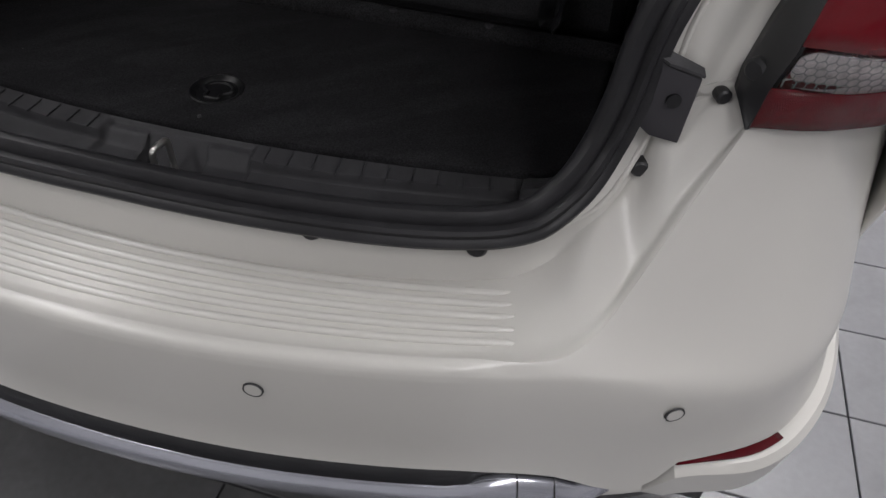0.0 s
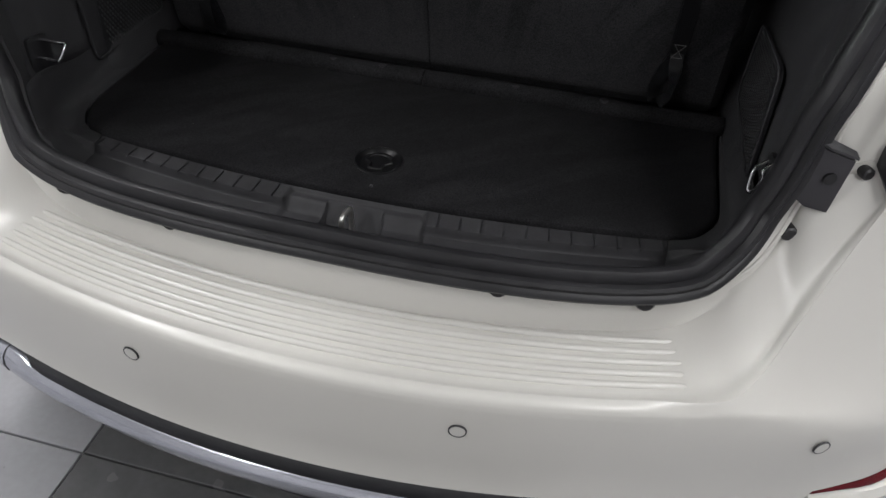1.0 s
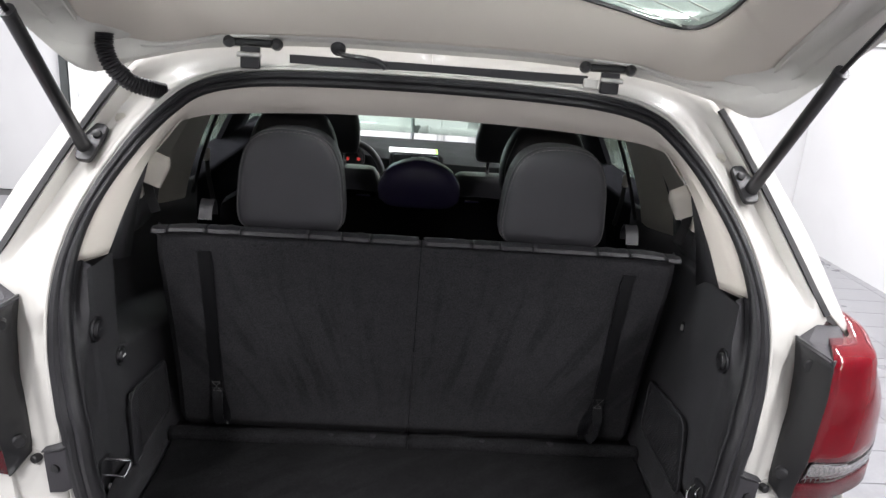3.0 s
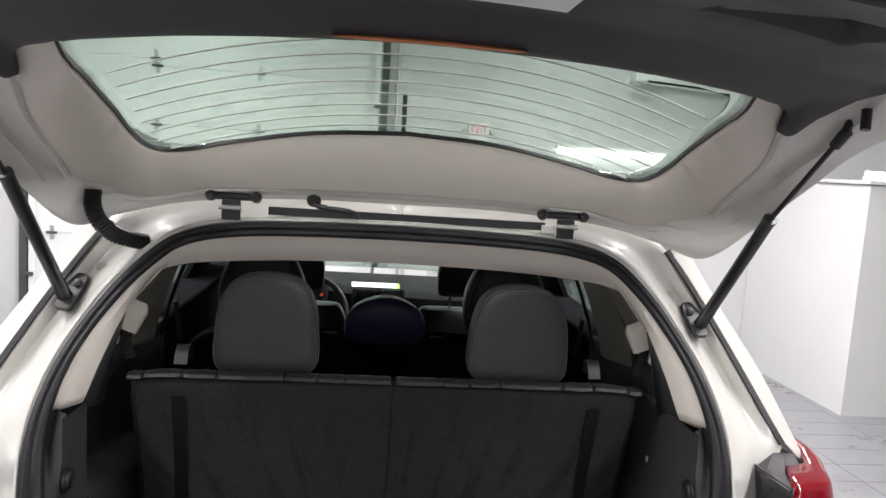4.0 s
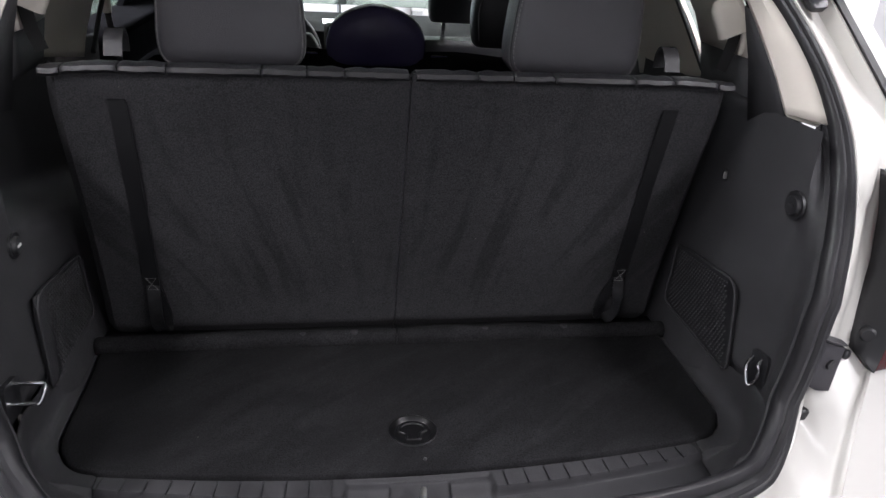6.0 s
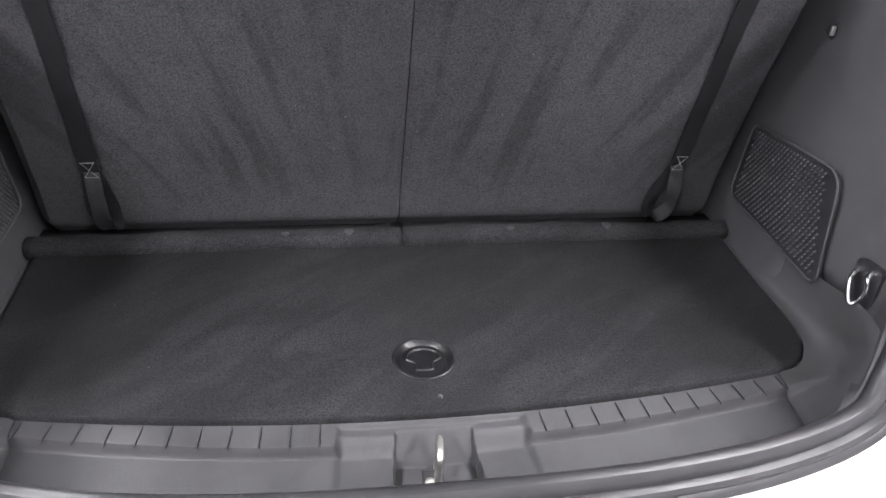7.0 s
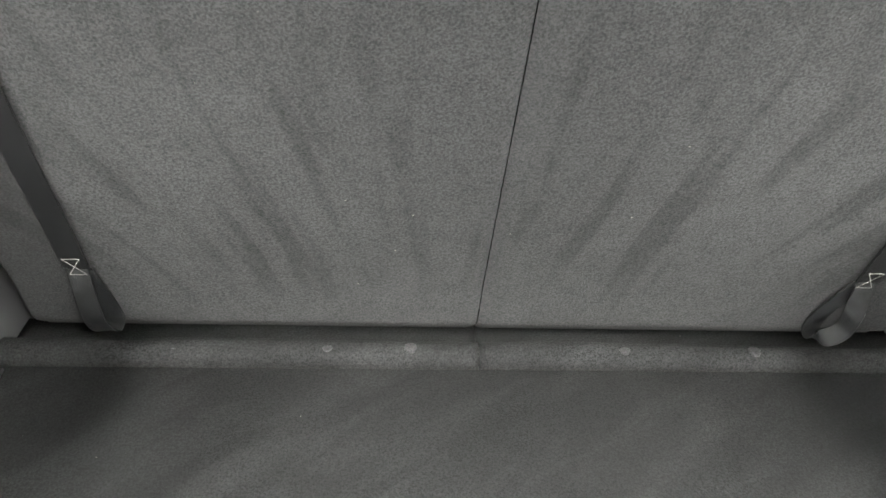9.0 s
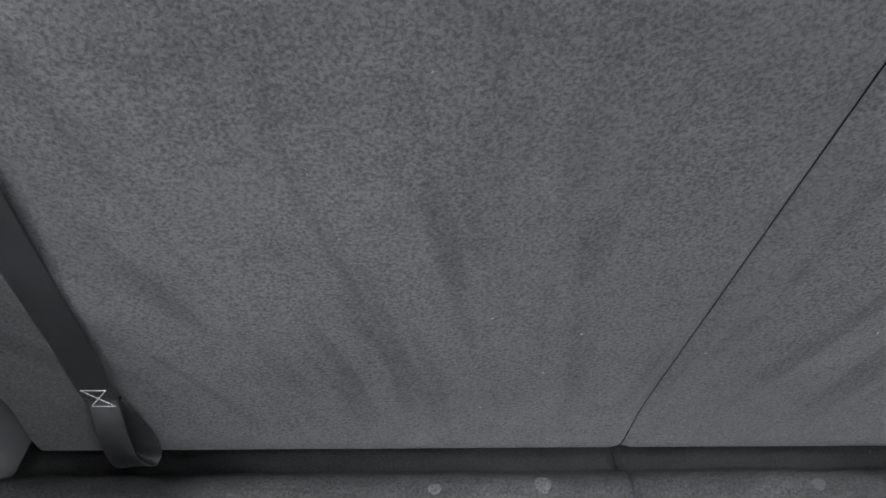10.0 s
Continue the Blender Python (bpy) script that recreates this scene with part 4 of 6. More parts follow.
# moulded corners that carry the sill round the mat and up into the side lining
for s in (1, -1):
    first = sill_column(END + 0.0008)
    k0 = min(range(10, 40), key=lambda q: abs(rim_offset(q, -0.012).x - 0.452))
    k1 = min(range(20, 60), key=lambda q: abs(rim_offset(q, -0.012).z - 0.115))
    i0 = min(range(64), key=lambda q: abs(MAT_EDGE[q].x - END) + 10 * (MAT_EDGE[q].y > -0.03))
    rows = []
    for q in range(73):
        u = q / 72
        f = i0 + (63.9 - i0) * u
        i = min(int(f), 63)
        e = MAT_EDGE[i].lerp(MAT_EDGE[i + 1], f - i)
        t = (MAT_EDGE[min(i + 2, 64)] - MAT_EDGE[max(i - 1, 0)]).normalized()
        n = Vector((t.y, -t.x, 0))
        a = e + n * 0.0025 + Vector((0, 0, -0.006))
        kf = k0 + (k1 - k0) * min(1.0, u / 0.50)
        k = int(kf)
        r = rim_offset(k, -0.012).lerp(rim_offset(k + 1, -0.012), kf - k) + Vector((0, 0.013, 0))
        side = Vector((0.5545, e.y, 0.060))
        c = ease(u, 0.34, 0.60)
        b = r.lerp(side, c)
        up = Vector((0, 0, 1)).lerp(Vector((0.15, -0.75, 0.6)), 1 - c)
        hug = ease(u, 0.0, 0.10)
        a, b = first[0].lerp(a, hug), first[-1].lerp(b, hug)
        gap = (b - a).length
        w = ease(u, 0.0, 0.22)
        row = []
        for j, q0 in enumerate(first):
            v = j / (len(first) - 1)
            flat = q0 + (a - first[0]) * (1 - v) + (b - first[-1]) * v
            h0, h1 = 2 * v ** 3 - 3 * v * v + 1, v ** 3 - 2 * v * v + v
            h2, h3 = 3 * v * v - 2 * v ** 3, v ** 3 - v * v
            bent = a * h0 + n * gap * 1.2 * h1 + b * h2 + up * gap * 1.0 * h3
            row.append(flat.lerp(bent, w))
        rows.append([a + Vector((0, 0, -0.012))] + row)
    part("corner_lining", sided(loft(rows), s), PLASTIC, lining, "charcoal moulded corner round the mat")

# lock striker
striker = thing("lock_striker", (0, -0.15, -0.05), "zinc-plated lock striker loop in the boot sill", "striker")
part("striker_loop", sweep(spline([(-0.002, -0.168, -0.052), (-0.002, -0.168, -0.020), (-0.002, -0.168, -0.004), (-0.0015, -0.1665, 0.002), (-0.001, -0.162, 0.0045), (0.0, -0.153, 0.005), (0.001, -0.144, 0.0045), (0.0015, -0.1395, 0.002), (0.002, -0.138, -0.004), (0.002, -0.138, -0.020), (0.002, -0.138, -0.052)], 44),
                           disc_section(0.0042, 10), up=Vector((1, 0.1, 0))), ZINC, striker)
part("striker_hole", block((-0.004, -0.155, -0.0465), (0.024, 0.030, 0.003)), RUBBER, striker, "dark slot under the loop", bevel=0.001)
part("striker_nut", turned([(0.006, 0), (0.006, 0.004), (0.003, 0.005)], pose(-0.009, -0.160, -0.045), 6), ZINC, striker)

# side panels: entry band along the seal, main wall, net pocket, shelf for the rear seats
def wall_x(y, z, s=1):
    """Half-width of the boot lining; one side has a deep recess over a ledge."""
    x = 0.558 + 0.012 * ease(z, 0.05, 0.4) - 0.020 * ease(0.10 - z, 0, 0.12)
    x += 0.02 * ease(0.02 - y, 0.0, 0.10) * ease(z, 0.0, 0.2)
    if s < 0:
        ledge = 0.300 - 0.2 * (y - 0.1)
        x += 0.080 * ease(y, 0.102, 0.122) * ease(z, ledge - 0.01, ledge + 0.035)
    return x


for s in (1, -1):
    rows = []
    zs = list(np.linspace(-0.012, 0.480, 64))
    for z in zs:
        e = rim_at(max(z, 0.03), -0.012)
        row = [Vector((e.x, e.y + 0.004, z)), Vector((e.x - 0.004, e.y + 0.018, z))]
        low = ease(0.10 - z, 0.0, 0.09)
        for j in range(10):
            t = (j + 1) / 10
            y = (e.y + 0.018) * (1 - t) - 0.004 * t
            bend = t * low + (0.92 * min(1.0, t / 0.52) + 0.08 * ease(t, 0.45, 0.7)) * (1 - low)
            row.append(Vector(((e.x - 0.004) * (1 - bend) + wall_x(-0.004, z, s) * bend, y, z)))
        for y in list(np.linspace(0.004, 0.20, 26)) + list(np.linspace(0.22, 0.62, 17)):
            row.append(Vector((wall_x(y, z, s), y, z)))
        rows.append([p + Vector((0.034 * min(1.0, i / 5) * ease(0.085 - z, 0.0, 0.07) * (1 - ease(p.y, 0.06, 0.16)), 0, 0)) for i, p in enumerate(row)])
    # rounded foot that meets the mat
    foot = [Vector((p.x - 0.010, p.y, -0.026)) for p in rows[0]]
    # shoulder that closes the top towards the body
    brim = [[Vector((p.x + d * ease(p.y, 0.10, 0.17) * (1 - ease(p.y, 0.24, 0.31)), p.y + 0.001, 0.480 + h)) for p in rows[-1]] for d, h in ((0.003, 0.004), (0.010, 0.006), (0.060, 0.006))]
    wall = part("side_lining", sided(loft([foot] + rows + brim), s), PLASTIC, lining, "charcoal plastic side lining")
    # net pocket: rounded frame, perforated felt-backed net of short slits
    if s > 0:
        corners = [(0.300, 0.055), (0.290, 0.185), (0.075, 0.205), (0.045, 0.045)]
    else:
        corners = [(0.318, 0.045), (0.288, 0.178), (0.086, 0.200), (0.092, 0.034)]
    nx = 0.5515
    out = rounded([Vector(c) for c in corners], [0.02, 0.02, 0.035, 0.02])
    part("pocket_rim", sided(sweep([Vector((nx - 0.002, p.x, p.y)) for p in out], disc_section(0.0022, 8), ring=True, up=Vector((1, 0, 0))), s), PLASTIC, wall)
    pocket = part("net_pocket", sided(slab([Vector((nx, p.x, p.y)) for p in out], (0.004, 0, 0)), s), BLACK, wall, "black perforated net pocket", smooth=False)
    bm = bmesh.new()
    start = 0.04 if s > 0 else 0.02
    stop = 0.95 if s > 0 else 0.80
    for i in range(26):
        for j in range(19):
            u, v = (i + 0.5 + 0.5 * (j % 2)) / 26.5, (j + 0.5) / 19
            a = Vector(corners[0]).lerp(Vector(corners[3]), u)
            b = Vector(corners[1]).lerp(Vector(corners[2]), u)
            p = a.lerp(b, 0.05 + 0.90 * v)
            if start < u < stop - (0.10 * v if s > 0 else 0.0):
                block((nx - 0.0012, p.x, p.y), (0.0022, 0.0021, 0.0047), pose(0, 0, 0, 38 if s > 0 else 20, 0, 0), bm)
    slits = part("net_threads", sided(bm, s), NET, pocket, "pale grey knitted threads", smooth=False)
    slits["kind"] = "stuff"
    if s < 0:
        part("pocket_border", sided(slab([Vector((nx - 0.0015, y, z)) for y, z in ((0.088, 0.199), (0.134, 0.191), (0.123, 0.040), (0.094, 0.038))], (0.004, 0, 0)), s), PLASTIC_SILL, pocket, "plain grey border of the pocket", bevel=0.002)

    # round trim caps and lashing eye
    for cx, cy, cz, r in ((0.567, 0.010, 0.370, 0.016),) + (((0.558, 0.094, 0.280, 0.0135),) if s < 0 else ()):
        m = pose(wall_x(cy, cz) - 0.002, cy, cz, 0, -90, 0)
        cap = part("trim_cap", sided(turned([(r * 1.45, -0.002), (r * 1.4, 0.002), (r * 1.05, 0.0005), (r, 0.004), (r * 0.86, 0.0065), (r * 0.3, 0.006)], m, 24), s), BLACK, wall, "black round trim cap")
        part("cap_mark", sided(block((0, 0, 0), (1, 1, 1), m @ Matrix.Translation((0.0, 0.0, 0.0068)) @ Matrix.Diagonal((0.004, 0.012, 0.001, 1))), s), PLASTIC if cz > 0.3 else PAPER, cap, smooth=False)
    if s > 0:
        hook = part("wall_clip", turned([(0.013, -0.004), (0.012, 0.0005), (0.009, 0.001), (0.008, -0.002), (0.002, -0.002)], pose(wall_x(0.21, 0.352) - 0.001, 0.211, 0.352, 0, -90, 0), 20), BLACK, wall, "black round socket")
        part("clip_pin", block((wall_x(0.21, 0.352) - 0.003, 0.208, 0.352), (0.006, 0.004, 0.013)), ZINC, hook, "bright steel pin", bevel=0.001)
    eye = thing("lashing_eye", (0.541 * s, -0.02, 0.08), "chrome folding lashing eye on the boot lining", "lashing eye", "lashing eyes")
    ex = 0.558
    part("eye_backing", sided(slab([Vector((ex - 0.003, -0.022 + p.x, 0.100 + p.y)) for p in rounded([Vector(q) for q in ((-0.026, -0.026), (0.022, -0.030), (0.024, 0.026), (-0.022, 0.032))], 0.010)], (0.016, 0, 0)), s), BLACK, eye, "black recessed backing")
    if s < 0:  # folded out
        loop = [(ex + 0.004, -0.031, 0.097), (ex - 0.010, -0.0285, 0.0965), (ex - 0.030, -0.0265, 0.0945), (ex - 0.036, -0.025, 0.0955), (ex - 0.040, -0.019, 0.104), (ex - 0.042, -0.012, 0.113), (ex - 0.039, -0.009, 0.1165), (ex - 0.028, -0.0115, 0.1185), (ex - 0.010, -0.014, 0.1205), (ex + 0.004, -0.016, 0.121)]
    else:  # hanging down against the lining
        loop = [(ex + 0.002, -0.004, 0.114), (ex - 0.014, -0.0125, 0.107), (ex - 0.0195, -0.018, 0.099), (ex - 0.0205, -0.027, 0.083), (ex - 0.0195, -0.031, 0.0775), (ex - 0.015, -0.0355, 0.080), (ex - 0.011, -0.0385, 0.092), (ex - 0.010, -0.0375, 0.106), (ex - 0.011, -0.034, 0.115), (ex + 0.002, -0.026, 0.122)]
    loop = spline(loop, 54)
    part("eye_loop", sided(sweep(loop, disc_section(0.0033, 10), up=Vector((0.5, -0.5, 0.7))), s), CHROME, eye, "chrome loop")
    part("eye_screw", sided(turned([(0.007, 0), (0.006, 0.005), (0.002, 0.006)], pose(ex - 0.004, -0.020, 0.066, 0, -90, 0), 14), s), ZINC, eye)

# ---- boot mat ----
boot_mat = thing("boot_mat", (0, 0.08, -0.02), "charcoal felt boot floor mat with bound edges", "boot mat")
out = [Vector((x, mat_front(x))) for x in np.linspace(-0.455, 0.455, 37)]
right = [Vector((p.x - 0.001, p.y)) for p in MAT_EDGE if p.x > 0.457 and p.y < 0.20]
back = [Vector((0.533, 0.255)), Vector((-0.533, 0.255))]
out = out + [Vector((p.x, p.y)) for p in right] + back + [Vector((-p.x, p.y)) for p in reversed(right)]
rows = [[Vector((p.x * k, p.y * k + 0.08 * (1 - k), z)) for p in out] for k, z in ((1.0, -0.020), (1.0, -0.011), (0.998, -0.006), (0.993, -0.0025), (0.986, -0.0006), (0.978, 0.0))]
bm = loft(rows, True)
h = (0.001, -0.0065, 0.0)
rings = [[bm.verts.new((h[0] + 0.0372 * math.cos(a), h[1] + 0.0372 * math.sin(a), z)) for a in np.linspace(0, 2 * math.pi, 45)[:-1]] for z in (0.0, -0.012)]
for k in range(44):
    bm.faces.new((rings[0][k], rings[0][k - 1], rings[1][k - 1], rings[1][k]))
bm.edges.ensure_lookup_table()
border = [e for e in bm.edges if all(abs(v.co.z) < 1e-6 for v in e.verts)]
bmesh.ops.triangle_fill(bm, use_beauty=True, edges=border)
part("mat_felt", bm, CARPET_MAT, boot_mat)
m = pose(*h)
grip = part("pull_handle", turned([(0.0385, -0.004), (0.0385, 0.0008), (0.0370, 0.0016), (0.0345, 0.0006), (0.030, -0.0032), (0.0265, -0.0062), (0.0, -0.0070)], m, 44), HANDLE, boot_mat, "round black dished pull handle")
shape = [(-0.024, 0.002), (-0.022, 0.014), (-0.012, 0.022), (0, 0.0245), (0.012, 0.022), (0.022, 0.014), (0.024, 0.002), (0.012, -0.006), (0.0115, -0.021), (-0.0115, -0.021), (-0.012, -0.006)]
shape = [(p.x, p.y) for p in rounded([Vector((0.88 * a, 0.88 * b)) for a, b in shape], [0.003, 0.008, 0.01, 0.01, 0.01, 0.008, 0.003, 0.004, 0.003, 0.003, 0.004], 3)]
part("handle_flap", slab([Vector((h[0] + a * 0.94, h[1] + b * 0.94, -0.0072)) for a, b in shape], (0, 0, 0.0042)), HANDLE, grip, "keyhole-shaped flap", bevel=0.001)
part("flap_rim", sweep([Vector((h[0] + a, h[1] + b, -0.0028)) for a, b in shape], disc_section(0.0026, 10), ring=True, up=Vector((0, 0, 1))), HANDLE, grip, "rounded raised rim")
part("flap_gap", sweep([Vector((h[0] + a * 1.16, h[1] + b * 1.16, -0.0058)) for a, b in shape], disc_section(0.0012, 6), ring=True, up=Vector((0, 0, 1))), BLACK, grip, "dark gap round the flap")
part("snap_stud", turned([(0.003, 0), (0.0028, 0.002), (0.001, 0.003)], pose(0.012, -0.075, 0.0), 10), PLASTIC, boot_mat)

# ---- third-row seats seen from behind ----
def back_y(z):
    return 0.318 - 0.30 * z


for s in (1, -1):
    seat = thing("third_row_seat", (0.27 * s, 0.36, -0.03), "black leather third-row seat with a charcoal felt back", "car seat", "third-row seats")
    # felt back with slack creases
    rows = []
    for i in range(61):
        t = i / 60
        row = []
        for j in range(45):
            z = -0.004 + 0.524 * (j / 44) ** 1.15
            half = 0.524 + 0.006 * ease(0.25 - z, 0, 0.25) - 0.006 * ease(z, 0.45, 0.52)
            x = 0.0006 + (half - 0.0006) * t
            edge = ease(t, 0.0, 0.03) * ease(1 - t, 0, 0.03) * ease(z, 0.010, 0.06) * ease(0.52 - z, 0, 0.03)
            w = 0.0014 * math.sin(52 * x / (0.64 + 0.36 * ease(z, 0.0, 0.44)) + 2.2 * math.sin(5 * z + 3 * s)) * math.exp(-((z - 0.26) / 0.16) ** 2)
            w += 0.0030 * noise.noise(Vector((x * 9, z * 5, s * 3.1)))
            round_off = 0.016 * (1 - ease(z, -0.004, 0.024)) - 0.006 * (1 - ease(z, 0.020, 0.10)) + 0.003 * (1 - ease(t, 0, 0.010)) + 0.020 * (1 - ease(1 - t, 0, 0.03)) + 0.016 * (1 - ease(0.52 - z, 0, 0.02))
            row.append(Vector((x, back_y(z) + w * edge + round_off, z)))
        rows.append(row)
    bm = loft(rows)
    back = part("felt_back", sided(bm, s), CARPET_SEAT, seat, "charcoal felt seat back with slack creases")
    # padded core
    part("cushion_core", sided(slab([Vector((x, back_y(z) + 0.016, z)) for x, z in ((0.004, 0.0), (0.522, 0.0), (0.518, 0.508), (0.004, 0.508))], (0, 0.10, -0.012)), s), LEATHER, seat, bevel=0.02)
    # gathered leather roll along the top, pulled in at the seams
    cuts = [0.0, 0.095, 0.15, 0.215, 0.345, 0.41, 0.485, 0.515]
    for a, b in zip(cuts[:-1], cuts[1:]):
        rows = []
        for i in range(13):
            t = i / 12
            x = 0.006 + a + (b - a - 0.002) * t
            puff = 0.70 + 0.30 * math.sin(math.pi * t) ** 0.4
            dip = -0.006 * ease(x, 0.44, 0.52)
            prof = [(-0.001, 0.513), (-0.004, 0.517), (-0.002, 0.5225), (0.006, 0.5255), (0.020, 0.525), (0.045, 0.518), (0.075, 0.508), (0.095, 0.50)]
            rows.append([Vector((x, back_y(0.52) + dy - 0.003 * puff * (dz < 0.525), 0.512 + (dz - 0.512) * (0.72 + 0.28 * puff) + dip + 0.0022 * noise.noise(Vector((x * 55, dy * 60, 2))))) for dy, dz in prof])
        part("leather_roll", sided(loft(rows), s), LEATHER_DARK, seat, "gathered black leather roll along the top", thick=0.002)
    # bottom flap onto the mat
    rows = []
    for i in range(41):
        x = 0.0006 + 0.5375 * i / 40
        puff = (0.002 * math.sin(9 * x + s) + 0.003 * noise.noise(Vector((x * 14, 1, s)))) * ease(x, 0, 0.08)
        rows.append([Vector((x, y, z + puff * (0.004 < z))) for y, z in ((0.258, -0.010), (0.2535, 0.001), (0.2535, 0.009), (0.2565, 0.0150), (0.263, 0.0190), (0.271, 0.0200), (0.279, 0.0170), (0.286, 0.0095), (0.292, 0.001), (0.300, -0.004), (0.335, -0.005))])
    part("felt_flap", sided(loft(rows), s), CARPET_FOOT_SHADED, seat, "folded felt flap at the foot", thick=0.003)
    for fx in ((0.171, 0.33) if s > 0 else (0.08, 0.175, 0.345)):
        part("pressed_spot", sided(turned([(0.0085, -0.003), (0.0075, 0.0006), (0.004, 0.0012)], pose(fx, 0.2675, 0.0205, -4, 0, 0), 12), s), CARPET_SEAT, seat)
    # release strap with a stitched box and a hanging loop
    sx = 0.425
    pts = [Vector((sx + 0.012 * (1 - ease(z, 0.1, 0.47)) * 0.6, back_y(z) - 0.0035 - 0.004 * ease(0.2 - z, 0, 0.1), z)) for z in np.linspace(0.472, 0.122, 20)]
    strap = part("release_strap", sided(sweep(pts, band_section(0.0255, 0.0022), up=Vector((0, -1, -0.3))), s), WEB, seat, "black webbing release strap")
    ox = pts[-1].x
    shift = 1.7 if s > 0 else 1.0
    loop = spline([(ox + dx, back_y(z) + dy, z) for dx, dy, z in ((0.0, -0.0055, 0.120), (0.002 * (s > 0), -0.012, 0.100), (0.005 * (s > 0), -0.020, 0.072), (0.005 * (s > 0), -0.025, 0.046), (-0.002, -0.025, 0.030), (-0.006 * shift, -0.020, 0.020),
                                                                  (-0.010 * shift, -0.012, 0.021), (-0.012 * shift, -0.007, 0.036), (-0.010 * shift, -0.005, 0.064), (-0.006 * shift, -0.005, 0.090), (-0.002, -0.004, 0.116))], 60)
    across = []
    for i in range(61):
        t = (loop[min(i + 1, 60)] - loop[max(i - 1, 0)]).normalized()
        u = Vector((1, 0, 0)).cross(t).normalized()
        turn = radians((72 if s > 0 else 6) * ease(i, 3, 16) * (1 - ease(i, 24, 40)))
        across.append(u * math.cos(turn) + t.cross(u) * math.sin(turn))
    part("strap_loop", sided(sweep(loop, band_section(0.022, 0.0022), up=across), s), WEB_PALE, strap, "worn loop of webbing")
    bm = bmesh.new()
    zt, zb = 0.139, 0.113
    yv = lambda z: back_y(z) - 0.0092
    for a, b in (((-0.009, zt), (0.009, zt)), ((-0.009, zb), (0.009, zb)), ((-0.009, zt), (0.009, zb)), ((0.009, zt), (-0.009, zb))):
        for q in range(7):
            f, g = q / 7, (q + 0.72) / 7
            p0, p1 = Vector(a).lerp(Vector(b), f), Vector(a).lerp(Vector(b), g)
            rod((ox + p0.x, yv(p0.y), p0.y), (ox + p1.x, yv(p1.y), p1.y), 0.0005, 5, bm)
    part("box_stitch", sided(bm, s), THREAD, strap, "pale box stitching")
    # belt guide loop on top of the seat
    part("belt_loop", sided(sweep(spline([(0.430, 0.205, 0.528), (0.430, 0.215, 0.550), (0.430, 0.232, 0.563), (0.430, 0.248, 0.550), (0.430, 0.250, 0.528)], 16), band_section(0.026, 0.003), up=Vector((0, 1, 0.01))), s),
         LEATHER_DARK, seat, "black leather belt loop")

    # head restraint: padded slab, wider at the foot, with welted side seams
    hx, y0 = 0.263, 0.196
    half_h = spline([(0.0, 0.0), (0.055, 0.0), (0.086, 0.002), (0.101, 0.014), (0.1055, 0.038), (0.1035, 0.075), (0.0995, 0.115), (0.0915, 0.150), (0.077, 0.178), (0.053, 0.196), (0.024, 0.203), (0.0, 0.204)], 30)
    shape_h = [Vector((p.x, p.y)) for p in half_h[:-1]] + [Vector((-p.x, p.y)) for p in reversed(half_h[1:])]

    def restraint(k, grow, d):
        p = shape_h[k % len(shape_h)]
        c = Vector((0, 0.10))
        q = c + (p - c) * grow
        bow = 0.012 * (1 - (q.x / 0.1) ** 2) * (1 - d / 0.1)
        return Vector((hx + q.x, y0 - 0.06 * q.y - bow + d, 0.515 + q.y))
    rows = [[restraint(k, g, d) for k in range(len(shape_h))] for g, d in ((0.02, -0.004), (0.4, -0.0035), (0.7, -0.002), (0.88, 0.001), (0.955, 0.006), (0.985, 0.013), (0.99, 0.016), (1.0, 0.022), (1.015, 0.045), (1.0, 0.075), (0.95, 0.092), (0.8, 0.102), (0.4, 0.106), (0.02, 0.106))]
    hr = part("head_restraint", sided(loft(rows, True, caps=True), s), LEATHER, seat, "black leather head restraint with twin-stitched sides")
    for grow, d in ((0.968, 0.0072), (1.001, 0.022)):
        bm = bmesh.new()
        line = [restraint(k, grow, d) + Vector((0, -0.0006, 0)) for k in range(len(shape_h) + 1)]
        for a, b in zip(line[:-1], line[1:]):
            n = max(1, int((b - a).length / 0.0055))
            for q in range(n):
                rod(a.lerp(b, q / n), a.lerp(b, (q + 0.68) / n), 0.0007, 5, bm)
        part("stitching", sided(bm, s), THREAD_GREY, hr, "grey stitching")
    part("seam", sided(sweep([restraint(k, 0.990, 0.0145) for k in range(len(shape_h))], disc_section(0.0014, 6), ring=True, up=Vector((0, 1, 0))), s), BLACK, hr)
    for px in (-0.05, 0.05):
        part("post", sided(rod((hx + px, 0.245, 0.50), (hx + px, 0.245, 0.56), 0.006), s), CHROME, hr)

